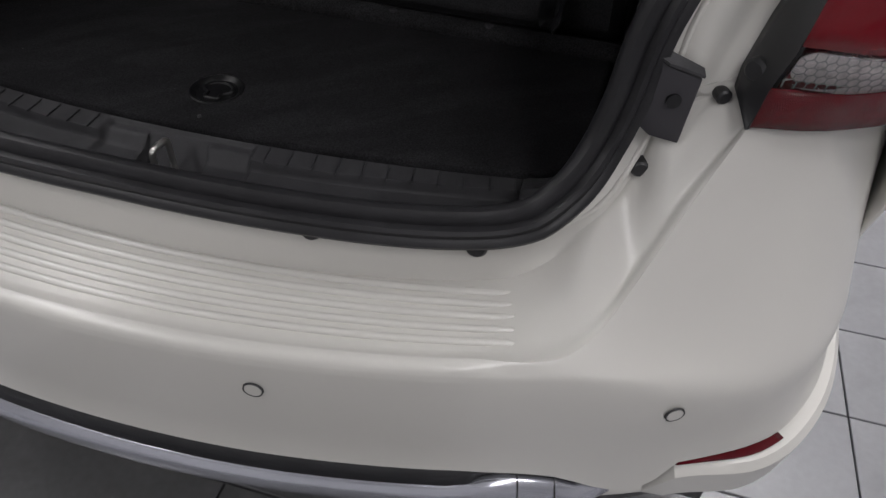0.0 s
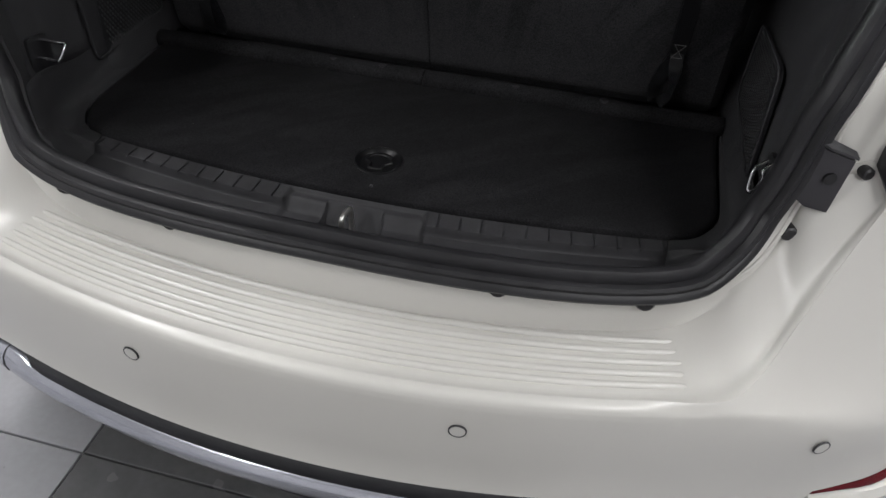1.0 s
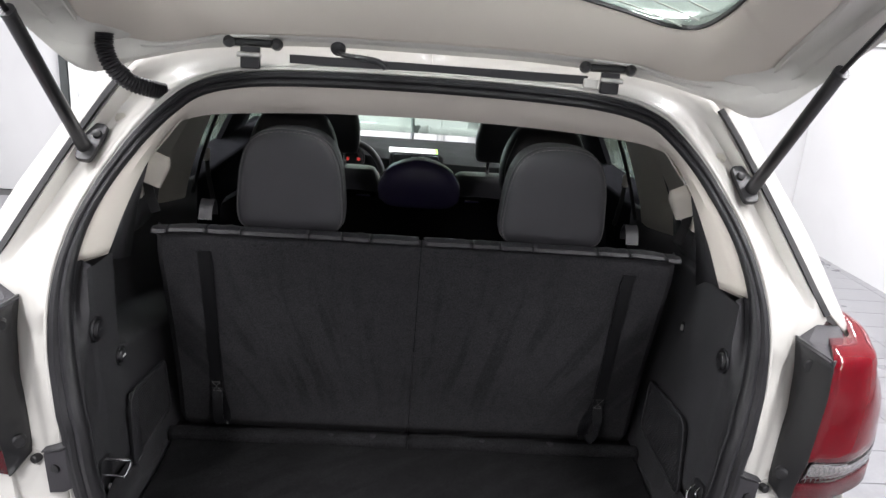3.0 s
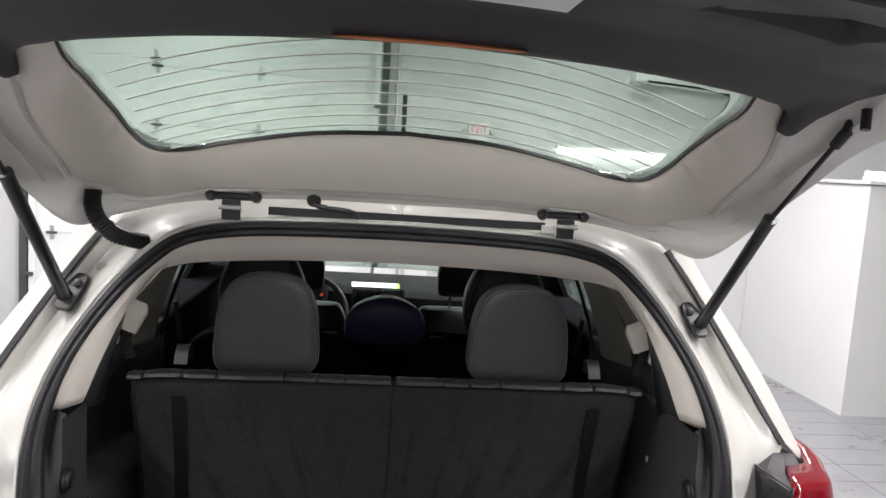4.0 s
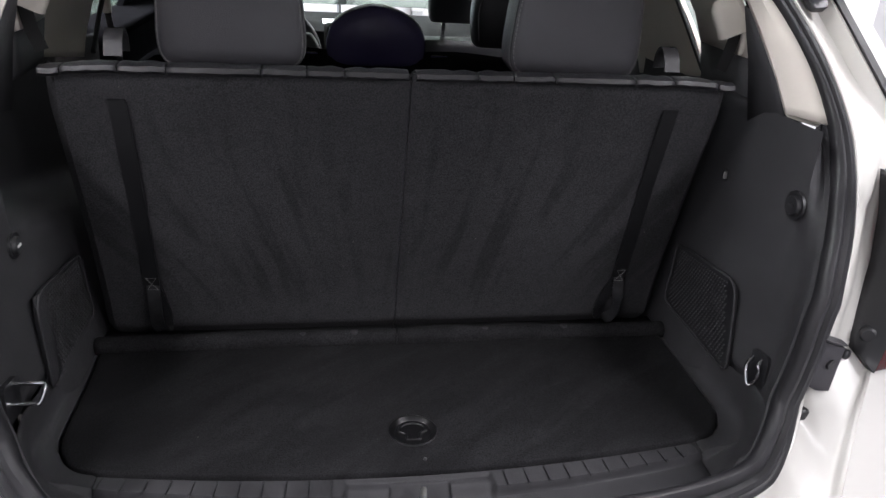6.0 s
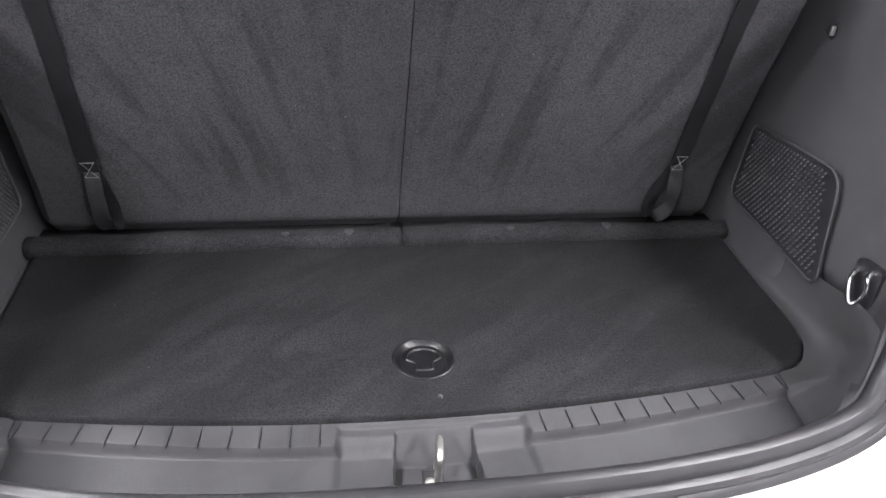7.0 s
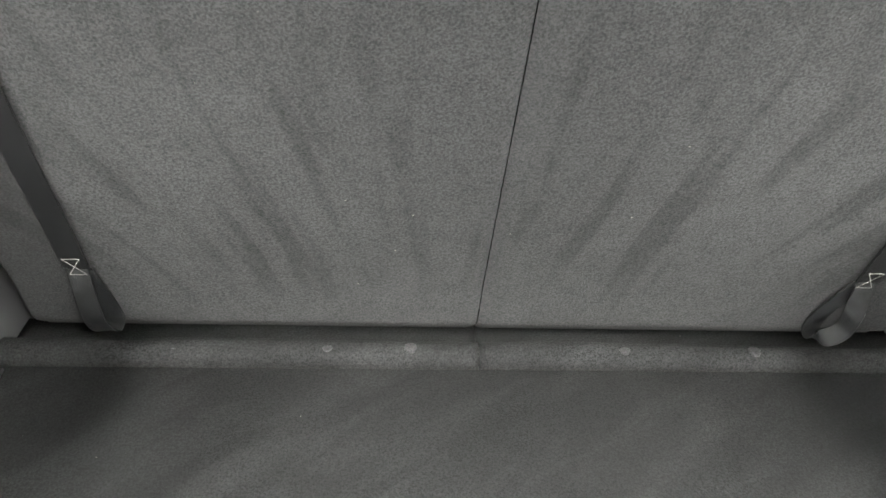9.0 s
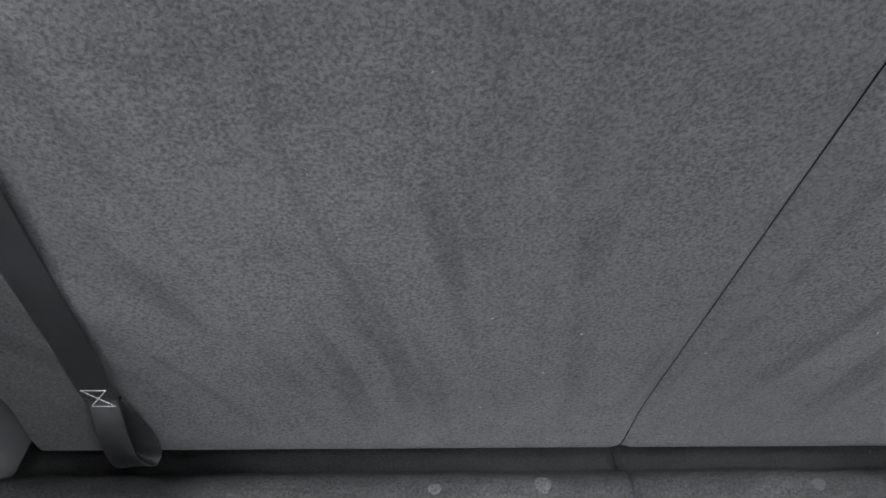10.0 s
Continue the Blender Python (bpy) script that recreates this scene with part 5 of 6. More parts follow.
# ---- pillar trim, headliner and belts ----
for s in (1, -1):
    # beige pillar band from the side lining up to the header
    rows = []
    inner = spline([(0.572, 0.085, 0.490), (0.556, 0.13, 0.56), (0.528, 0.185, 0.645), (0.490, 0.222, 0.706), (0.445, 0.235, 0.728), (0.36, 0.238, 0.739), (0.20, 0.238, 0.749), (0.0, 0.238, 0.753)], 40)
    ks = np.linspace(55.6, 96, 41)
    for p, k in zip(inner, ks):
        a = rim_offset(int(round(k)), -0.013)
        if k > 95:
            a.x = 0
        b = a.lerp(p, 0.5) + Vector((0, -0.006, 0))
        out = min(1.0, p.x / 0.12)
        rows.append([a + Vector((0, 0.012, 0)), a + Vector((0, 0.002, 0)), b, p, p + Vector((0.004 * out, 0.018, 0.002)), p + Vector((0.03 * out, 0.07, 0.03))])
    if s > 0:
        band = part("pillar_trim", loft(both(rows[::-1])), BEIGE, car, "beige plastic pillar and header trim", thick=0.003)
    part("trim_joint", sided(rod((0.335, 0.222, 0.808), (0.335, 0.236, 0.745), 0.0011, 6), s), THREAD_GREY, band)
    part("trim_foot", sided(slab([Vector(p) for p in ((0.606, 0.052, 0.478), (0.572, 0.085, 0.486), (0.582, 0.12, 0.49), (0.606, 0.09, 0.484))], (0, 0, 0.004)), s), BEIGE, band)
    # dark lower inside of the pillar, beside the third-row belt
    rows = [[Vector(p) for p in ((0.575, 0.09, 0.475), (0.56, 0.135, 0.56), (0.540, 0.18, 0.63))], [Vector(p) for p in ((0.574, 0.14, 0.46), (0.561, 0.168, 0.55), (0.541, 0.20, 0.632))],
            [Vector(p) for p in ((0.572, 0.185, 0.45), (0.560, 0.20, 0.545), (0.540, 0.215, 0.635))]]
    part("pillar_lower", sided(loft(rows), s), PLASTIC, car, "black lower pillar trim", thick=0.003)
    # beige sail panels round the quarter window
    def flat(pts, nm, mtl, lab):
        return part(nm, sided(slab([Vector(p) for p in pts], (0.012, 0, 0.004)), s), mtl, car, lab, bevel=0.004)

    def lean(y, z):
        return Vector((0.652 - 0.30 * max(0.0, z - 0.45) ** 1.5 + 0.01 * (y - 0.5), y, z))
    aft = spline([(0.505, 0.47, 0), (0.55, 0.515, 0), (0.595, 0.559, 0), (0.735, 0.685, 0), (0.80, 0.815, 0)], 20)
    fore = spline([(0.86, 0.412, 0), (0.90, 0.46, 0), (0.94, 0.50, 0), (1.01, 0.57, 0), (1.09, 0.64, 0), (1.15, 0.72, 0), (1.19, 0.815, 0)], 20)
    rows = []
    for a, b in zip(aft, fore):
        row = [lean(a.x, a.y) + Vector((0.016, -0.002, 0))]
        for u in np.linspace(0, 1, 11):
            p = a.lerp(b, u)
            row.append(lean(p.x, p.y) + Vector((0.007 * (1 - ease(u, 0, 0.12)) + 0.014 * ease(u, 0.82, 1.0) - 0.006 * math.sin(math.pi * u), 0, 0)))
        rows.append(row + [lean(b.x, b.y) + Vector((0.05, 0.008, 0))])
    part("pillar_panel", sided(loft(rows), s), BEIGE, car, "beige trim of the middle pillar", thick=0.003)
    low = spline([(0.30, 0.73, 0), (0.50, 0.712, 0), (0.64, 0.70, 0), (0.742, 0.692, 0)], 14)
    high = spline([(0.30, 0.81, 0), (0.50, 0.815, 0), (0.64, 0.815, 0), (0.80, 0.815, 0)], 14)
    part("header_panel", sided(loft([[lean(a.x, a.y) + Vector((0.018, 0, -0.002)), lean(a.x, a.y) + Vector((0.002, 0, 0))] + [lean(*a.lerp(b, u).xy) for u in (0.3, 0.65, 1.0)] for a, b in zip(low, high)]), s), BEIGE, car, "beige trim over the quarter window", thick=0.003)
    part("opening_seal", sided(sweep([lean(y, z) + Vector((-0.003, -0.002, 0)) for y, z in ((0.735, 0.685), (0.66, 0.619), (0.595, 0.559), (0.510, 0.483))], disc_section(0.0045, 8)), s), RUBBER, car, "black window seal")
    rows = [[Vector((a + 0.024 - 0.02 * ease(z, 0.6, 0.7), 0.222, z)), Vector((0.5 * a + 0.5 * b + 0.004, 0.28, z)), Vector((0.2 * a + 0.8 * b, c - 0.06, z)), Vector((b, c, z)), Vector((b + 0.03, c + 0.012, z))] for z, a, b, c in ((0.482, 0.562, 0.601, 0.42), (0.49, 0.560, 0.600, 0.42), (0.55, 0.552, 0.594, 0.435), (0.60, 0.543, 0.582, 0.455), (0.66, 0.512, 0.556, 0.49), (0.72, 0.47, 0.53, 0.55), (0.79, 0.42, 0.50, 0.60))]
    part("pillar_inner", sided(loft(rows[2:]), s), BEIGE, car, "beige inner side of the rear pillar", thick=0.003)
    # dark plastic on both sides, in part for the shade low on the pillar
    part("pillar_foot", sided(loft(rows[:3]), s), PLASTIC, car, "darkened foot of the rear pillar", thick=0.003)
    part("window_seal", sided(sweep([lean(y, z) + Vector((-0.004, 0.004, 0)) for y, z in ((0.87, 0.42), (0.95, 0.50), (1.02, 0.57), (1.10, 0.64), (1.16, 0.72))], disc_section(0.006, 8)), s), RUBBER, car, "black window seal")
    # dark quarter lining under the window
    flat([(0.664, 0.14, 0.28), (0.664, 0.95, 0.28), (0.667, 0.98, 0.445), (0.667, 0.42, 0.475), (0.664, 0.20, 0.49)], "quarter_lining", PLASTIC, "charcoal quarter lining")
    flat([(0.70, 0.95, -0.34), (0.70, 2.75, -0.34), (0.76, 2.80, 0.36), (0.74, 1.0, 0.40)], "door_panel", FABRIC_DARK, "black inner door panels")
    part("door_ledge", sided(block((0.785, 1.85, 0.40), (0.17, 1.75, 0.03)), s), FABRIC_DARK, car, bevel=0.012)
    # belt guide, belt and its beige cover
    belt = thing("seat_belt", (0.548 * s, 0.27, 0.53), "black third-row seat belt in a beige guide", "seat belt", "rear seat belts")
    barrel = [(c.x, c.y) for c in rounded([Vector(q) for q in ((-0.026, -0.014), (0.026, -0.014), (0.026, 0.016), (-0.026, 0.016))], 0.013, 4)]
    part("belt_guide", sided(sweep(spline([(0.530, 0.268, 0.640), (0.536, 0.262, 0.626), (0.546, 0.258, 0.606), (0.555, 0.256, 0.586)], 10), lambda t: [(c[0] * (0.72 + 0.28 * ease(t, 0, 0.3)), c[1] * (0.6 + 0.4 * ease(t, 0, 0.35))) for c in barrel], up=Vector((0, -1, -0.3))), s), BEIGE, belt, "beige belt guide cover")
    part("belt_tongue", sided(sweep(spline([(0.577, 0.249, 0.602), (0.579, 0.247, 0.585), (0.576, 0.248, 0.568), (0.569, 0.250, 0.553)], 10), lambda t: disc_section(0.004 + 0.010 * math.sin(math.pi * min(1.0, 0.15 + t * 0.85)), 10, 0.5), up=Vector((0, -1, 0))), s), BEIGE, belt, "beige belt tongue")
    part("webbing", sided(sweep(spline([(0.556, 0.254, 0.590), (0.552, 0.254, 0.560), (0.541, 0.252, 0.525)], 8), band_section(0.020, 0.002), up=Vector((0, -1, 0.2))), s), WEB, belt, "black webbing")
    belt2 = thing("seat_belt", (0.615 * s, 0.95, 0.38), "black second-row seat belt hanging at the pillar", "seat belt", "rear seat belts")
    part("webbing", sided(sweep([Vector((0.640, 0.985, 0.50)), Vector((0.632, 0.97, 0.45)), Vector((0.614, 0.95, 0.38))], band_section(0.014, 0.002), up=Vector((0, -1, 0))), s), WEB, belt2)
    part("anchor", sided(block((0.642, 0.99, 0.512), (0.02, 0.02, 0.04)), s), BEIGE, belt2, bevel=0.006)

rows = []
for y in np.linspace(0.25, 2.33, 24):
    drop = 0.10 * ease(y, 2.05, 2.33) + 0.045 * ease(0.34 - y, 0, 0.09)
    rows.append([Vector((0.61 * u, y, 0.800 + 0.045 * math.sin(math.pi * (y - 0.25) / 2.2) - 0.05 * abs(u) ** 3 - drop)) for u in np.linspace(-1, 1, 15)])
part("headliner", loft(rows), BEIGE_CLOTH, car, "beige cloth headliner", thick=0.012)

# ---- second row ----
bench = thing("rear_bench", (0, 1.08, -0.33), "black leather second-row bench with three head restraints", "car seat")
rows = []
for u in np.linspace(-1, 1, 41):
    x = 0.60 * u
    puff = 0.012 * math.cos(x * 3 * math.pi / 0.6) * 0.5 + 0.03 * ease(abs(u), 0.9, 1.0)
    rows.append([Vector((x, y, z - 0.02 * abs(u) ** 8 - puff * (z > 0.3))) for y, z in ((0.97, -0.30), (0.955, 0.1), (0.965, 0.36), (0.985, 0.405), (1.04, 0.415), (1.09, 0.39), (1.16, 0.05), (1.20, -0.15))])
part("bench_back", loft(rows), FABRIC_DARK, bench, "dark seat back")
part("bench_cushion", block((0, 1.40, -0.17), (1.20, 0.50, 0.16)), LEATHER, bench, bevel=0.05, seg=4)


def cushion(cx, cy, z0, z1, w, dep, lean=0.0, k=0.45, top=0.78):
    rows = []
    for i in range(21):
        v = 0.5 - 0.5 * math.cos(math.pi * i / 20)
        pinch = max(0.0, math.sin(math.pi * i / 20)) ** 0.4
        wid = w / 2 * ((1 - (1 - top) * max(0.0, (v - 0.35) / 0.65) ** 2) if top > 0 else max(0.05, 1 - max(0.0, (v - 0.2) / 0.8) ** 2.8) ** 0.5)
        row = []
        for q in range(28):
            a = 2 * math.pi * q / 28
            ca, sa = math.cos(a), math.sin(a)
            row.append(Vector((cx + wid * (0.75 + 0.25 * pinch) * math.copysign(abs(ca) ** k, ca), cy + lean * v + dep / 2 * (0.3 + 0.7 * pinch) * math.copysign(abs(sa) ** 0.6, sa), z0 + (z1 - z0) * v)))
        rows.append(row)
    return loft(rows, True, caps=True)


for cx, z0, z1, w, mtl, lab in ((-0.385, 0.44, 0.655, 0.27, LEATHER_DARK, "black leather head restraint"), (0.385, 0.44, 0.655, 0.27, LEATHER_DARK, "black leather head restraint"), (0.003, 0.385, 0.535, 0.262, LEATHER_SHEEN, "low domed dark head restraint")):
    hr = part("head_restraint", cushion(cx, 1.02, z0, z1, w, 0.12, top=0.70 if abs(cx) > 0.1 else -1, k=0.45 if abs(cx) > 0.1 else 0.7), mtl, bench, lab)
    if abs(cx) > 0.1:
        part("seam", sweep(spline([(cx - w * 0.44, 0.972, z0 + 0.02), (cx - w * 0.46, 0.968, z0 + 0.1), (cx - w * 0.36, 0.972, z1 - 0.03)], 12), disc_section(0.0015, 6), up=Vector((0, 1, 0))), THREAD_GREY, hr)
for x in (-0.17, 0.17):
    part("bench_buckle", block((x, 1.02, 0.405), (0.05, 0.05, 0.02)), LEATHER_SHEEN, bench, bevel=0.006)

# ---- front seats ----
for s in (1, -1):
    fs = thing("front_seat", (0.35 * s, 1.95, -0.33), "black leather front seat with a head restraint on posts", "car seat", "front seats")
    part("seat_back", cushion(0.35 * s, 1.86, -0.16, 0.36, 0.50, 0.16, -0.10, 0.4, 0.8), LEATHER_DARK, fs)
    part("seat_cushion", block((0.35 * s, 2.15, -0.13), (0.50, 0.50, 0.16)), LEATHER, fs, bevel=0.05, seg=4)
    hr = part("head_restraint", cushion(0.352 * s, 1.75, 0.415, 0.602, 0.235, 0.11, -0.02, 0.4, 0.86), LEATHER_DARK, fs, "black leather head restraint")
    for dx in (-0.057, 0.057):
        part("post", rod((0.352 * s + dx, 1.765, 0.33), (0.352 * s + dx, 1.75, 0.44), 0.007), CHROME, hr, "chrome post")

# ---- dashboard ----
dash = thing("dashboard", (0, 2.6, -0.1), "charcoal dashboard with vents, dials and a steering wheel", "dashboard")
rows = []
for u in np.linspace(-1, 1, 33):
    x = 0.70 * u
    hood = 0.045 * math.exp(-((x + 0.34) / 0.16) ** 2) + 0.015 * math.exp(-(x / 0.16) ** 2)
    rows.append([Vector((x, y, z + hood * w)) for y, z, w in ((2.50, -0.20, 0), (2.44, 0.05, 0), (2.42, 0.20, 0.2), (2.44, 0.262, 0.7), (2.50, 0.278, 1), (2.62, 0.278, 0.8), (2.80, 0.285, 0.3), (2.94, 0.292, 0), (3.06, 0.288, 0))])
part("dash_body", loft(rows), DASH, dash, "charcoal dashboard moulding", thick=0.01)
binn = part("vent_panel", block((0.005, 2.425, 0.255), (0.27, 0.05, 0.125)), DASH, dash, bevel=0.02)
for vx in (-0.065, 0.068):
    vent = part("vent", slab([Vector((vx + p.x, 2.396, 0.290 + p.y)) for p in rounded([Vector(q) for q in ((-0.055, -0.022), (0.055, -0.022), (0.05, 0.022), (-0.05, 0.022))], 0.01)], (0, 0.02, 0)), SILVER, binn, "silver-rimmed air vent")
    part("vent_mouth", slab([Vector((vx + p.x * 0.9, 2.393, 0.290 + p.y * 0.82)) for p in rounded([Vector(q) for q in ((-0.055, -0.022), (0.055, -0.022), (0.05, 0.022), (-0.05, 0.022))], 0.01)], (0, 0.01, 0)), BLACK, vent)
    for dz in (-0.010, 0.0, 0.010):
        part("vent_slat", block((vx, 2.391, 0.290 + dz), (0.092, 0.006, 0.003)), PLASTIC, vent, smooth=False)
card = thing("paper_card", (0.0, 2.56, 0.300), "white paper card with a green corner on the dashboard", "paper")
part("sheet", block((-0.012, 2.56, 0.302), (0.25, 0.09, 0.002), pose(0, 0, 0, 12, 0, 2)), PAPER, card, smooth=False)
part("corner_flag", block((0.110, 2.56, 0.3035), (0.014, 0.088, 0.002), pose(0, 0, 0, 12, 0, 2)), GREEN, card, "green strip", smooth=False)
cl = part("instrument_hood", turned([(0.085, 0.0), (0.088, 0.07), (0.076, 0.075), (0.072, 0.03), (0.0, 0.028)], pose(-0.34, 2.46, 0.265, 78, 0, 0), 26), BLACK, dash)
for dx in (-0.055, 0.0, 0.055):
    part("dial", turned([(0.009, 0), (0.008, 0.003), (0.006, 0.001), (0.005, 0)], pose(-0.34 + dx, 2.425, 0.268, 90, 0, 0), 20), DIAL, cl, "red-lit dial")
part("hazard_button", block((-0.185, 2.40, 0.20), (0.02, 0.02, 0.014)), DIAL, dash, smooth=False)
wheel_m = pose(-0.34, 2.27, 0.20, 68, 0, 0)
ringpts = [wheel_m @ Vector((0.185 * math.cos(a), 0.185 * math.sin(a), 0)) for a in np.linspace(0, 2 * math.pi, 41)[:-1]]
sw = part("steering_wheel", sweep(ringpts, disc_section(0.015, 10), ring=True, up=Vector((0, -0.92, 0.37))), LEATHER, dash, "black leather steering wheel")
part("wheel_hub", block((0, 0, 0), (1, 1, 1), wheel_m @ Matrix.Diagonal((0.15, 0.11, 0.05, 1))), BLACK, sw, bevel=0.025)
for a in (0, 180, 270):
    part("spoke", block((0, 0, 0), (1, 1, 1), wheel_m @ Matrix.Rotation(radians(a), 4, "Z") @ Matrix.Translation((0.12, 0, 0)) @ Matrix.Diagonal((0.11, 0.035, 0.018, 1))), SILVER, sw, bevel=0.005)

# overhead console, visors and mirror
con = part("overhead_console", block((0.03, 2.12, 0.735), (0.28, 0.34, 0.05)), BEIGE, car, "beige overhead console", bevel=0.02)
part("console_lamp", block((0.03, 1.985, 0.715), (0.23, 0.06, 0.03)), BLACK, con, "black switch strip", bevel=0.005)
for k in range(4):
    part("console_button", block((-0.05 + 0.052 * k, 1.956, 0.712), (0.03, 0.006, 0.012)), PLASTIC, con, bevel=0.002)
for s in (1, -1):
    part("sun_visor", block((0.34 * s, 2.26, 0.668), (0.36, 0.02, 0.10), pose(0, 0, 0, -62, 0, 0)), BEIGE_CLOTH, car, "folded-up beige sun visor", bevel=0.008)
    part("grab_handle", sided(sweep(spline([(0.565, 1.55, 0.80), (0.545, 1.57, 0.77), (0.545, 1.70, 0.77), (0.565, 1.72, 0.80)], 12), disc_section(0.010, 8)), s), BEIGE, car)
mir = thing("rear_view_mirror", (0, 2.38, 0.60), "black interior rear-view mirror on the windscreen", "mirror")
part("mirror_shell", slab([Vector((p.x, 2.35, 0.548 + p.y)) for p in rounded([Vector(q) for q in ((-0.112, -0.030), (0.112, -0.030), (0.116, 0.026), (0.05, 0.036), (-0.05, 0.036), (-0.116, 0.026))], 0.016)], (0, 0.03, 0)), BLACK, mir, bevel=0.004)
part("mirror_glass", slab([Vector((p.x * 0.93, 2.3475, 0.548 + p.y * 0.86)) for p in rounded([Vector(q) for q in ((-0.112, -0.030), (0.112, -0.030), (0.116, 0.026), (0.05, 0.036), (-0.05, 0.036), (-0.116, 0.026))], 0.016)], (0, 0.002, 0)),
     surface("dark_mirror_glass", (0.10, 0.10, 0.11), 0.04, metal=1.0, vary=0.02), mir, "dark mirror glass")
part("mirror_stem", rod((0, 2.37, 0.57), (0, 2.42, 0.66), 0.012), BLACK, mir)

# ---- the raised tailgate ----
gate = thing("tailgate", (0, 0.26, 0.86), "raised pearl white tailgate with rear window and inner trim", "tailgate")


def gate_glass(x, y):
    return 1.02 - 0.285 * x * x + 0.384 * (0.17 - y)


HOLE = [(x, y, gate_glass(x, y)) for x, y in ((0, 0.182), (0.18, 0.186), (0.34, 0.197), (0.43, 0.198), (0.480, 0.165), (0.496, 0.09), (0.497, 0.0), (0.503, -0.12), (0.505, -0.215), (0.30, -0.245), (0, -0.26))]
TRIM = [(0, 0.236, 0.894), (0.2, 0.238, 0.892), (0.37, 0.243, 0.885), (0.42, 0.245, 0.880), (0.475, 0.249, 0.866), (0.54, 0.228, 0.860), (0.618, 0.20, 0.868), (0.622, 0.11, 0.924), (0.613, 0.0, 0.977), (0.602, -0.1, 1.026), (0.59, -0.20, 1.085), (0.40, -0.27, 1.16), (0, -0.29, 1.20)]
RIMG = [(0, 0.262, 0.874), (0.22, 0.264, 0.872), (0.44, 0.268, 0.854), (0.56, 0.235, 0.827), (0.628, 0.165, 0.806), (0.682, 0.07, 0.884), (0.720, -0.03, 0.968), (0.762, -0.13, 1.046), (0.81, -0.42, 1.135), (0.66, -0.76, 1.115), (0, -0.82, 1.11)]
NG = 60


def full(ctrl, dz=0.0, shift=0.0):
    r = [p + Vector((0, shift, dz)) for p in spline(ctrl, NG)]
    r[0].x = r[NG].x = 0
    return r + [Vector((-p.x, p.y, p.z)) for p in reversed(r[1:NG])]


hole, trim, rimg = full(HOLE), full(TRIM), full(RIMG)
# towards the lower trim the glass frame dives in behind it
for p in hole:
    p.z += 0.045 * ease(-p.y, 0.14, 0.20)
for p in trim:
    p.z += 0.055 * ease(-p.y, 0.04, 0.13)
mid1 = [a.lerp(b, 0.04) + Vector((0, 0, -0.004)) for a, b in zip(hole, trim)]
mid2 = [a.lerp(b, 0.55) + Vector((0, 0, -0.012)) for a, b in zip(hole, trim)]
mid3 = [a.lerp(b, 0.93) + Vector((0, 0, -0.003)) for a, b in zip(hole, trim)]
inner = part("inner_trim", loft([[p + Vector((0, 0, 0.004)) for p in hole], mid1, mid2, mid3, trim], True), BEIGE, gate, "beige inner trim round the rear window", thick=0.002)
for s in (1, -1):
    kh = min(range(NG), key=lambda k: (hole[k].xy - Vector((0.494, 0.06))).length)
    kt = min(range(NG), key=lambda k: (trim[k].xy - Vector((0.625, 0.13))).length)
    line = [r[round(kh + (kt - kh) * t)] for r, t in ((mid1, 0.04), (mid2, 0.55), (mid3, 0.93))]
    line = [line[0].lerp(line[1], t) for t in (0.35, 0.6, 0.8)] + [line[1], line[1].lerp(line[2], 0.4)]
    part("trim_joint", sided(sweep(line, disc_section(0.0007, 6)), s), THREAD_GREY, inner)
def behind(p, q, t, dz):
    r = p.lerp(q, t)
    r.z += dz + 0.075 * ease(-r.y, 0.16, 0.34) * (1 - t ** 3)
    return r


# pressed sheet: a hem beside the trim, a flat channel, a sharp step and a flat outer flange
SHELL = ((0.0, 0.002), (0.015, -0.003), (0.03, -0.005), (0.075, -0.005), (0.095, -0.003), (0.115, 0.008), (0.135, 0.011), (0.16, 0.012), (0.43, 0.013), (0.455, 0.012), (0.470, 0.009), (0.495, -0.001), (0.51, -0.003),
         (0.53, -0.0035), (0.60, -0.003), (0.90, -0.004), (0.96, -0.004), (0.985, -0.002))
shell = [[behind(p, q, t, dz * min(1.0, (p - q).length / 0.10)) for p, q in zip(trim, rimg)] for t, dz in SHELL]
o1 = [p + Vector((0, 0, 0.012)) for p in rimg]
o2 = [p.lerp(q, 0.75) + Vector((0, 0, 0.040 + 0.08 * ease(-q.y, 0.2, 0.4))) for p, q in zip(trim, rimg)]
o3 = [p.lerp(q, 0.2) + Vector((0, 0, 0.012 + 0.07 * ease(-p.y, 0.2, 0.4))) for p, q in zip(trim, hole)]
o4 = [p.lerp(q, 0.03) + Vector((0, 0, 0.0055)) for p, q in zip(hole, trim)]
part("gate_shell", loft(shell + [rimg, o1, o2, o3, o4], True), PAINT_IN, gate, "pearl white tailgate shell")
for s in (1, -1):
    for t0, dz, lo, hi in ((0.052, -0.0045, 8, 46), (0.503, -0.002, 27, 46)):
        line = [behind(p, q, t0 if hi - lo > 30 else t0 - 0.1 * (1 - ease(k, lo, lo + 5)), dz * min(1.0, (p - q).length / 0.10)) for k, (p, q) in enumerate(zip(trim[lo:hi], rimg[lo:hi]), lo)]
        part("pressed_ridge", sided(sweep(line, disc_section(0.0032, 8)), s), PAINT_IN, gate)
rows = []
for y in np.linspace(0.215, -0.29, 20):
    half = lerp_table(y, [-0.3, -0.2, 0.1, 0.165, 0.215], [0.525, 0.525, 0.517, 0.49, 0.40])
    rows.append([Vector((half * u, y, gate_glass(half * u, y) + 0.007 + 0.045 * ease(-y, 0.14, 0.20))) for u in np.linspace(-1, 1, 25)])
win = part("rear_window", loft(rows), TINT, gate, "green-tinted rear window with heating lines", thick=0.004)
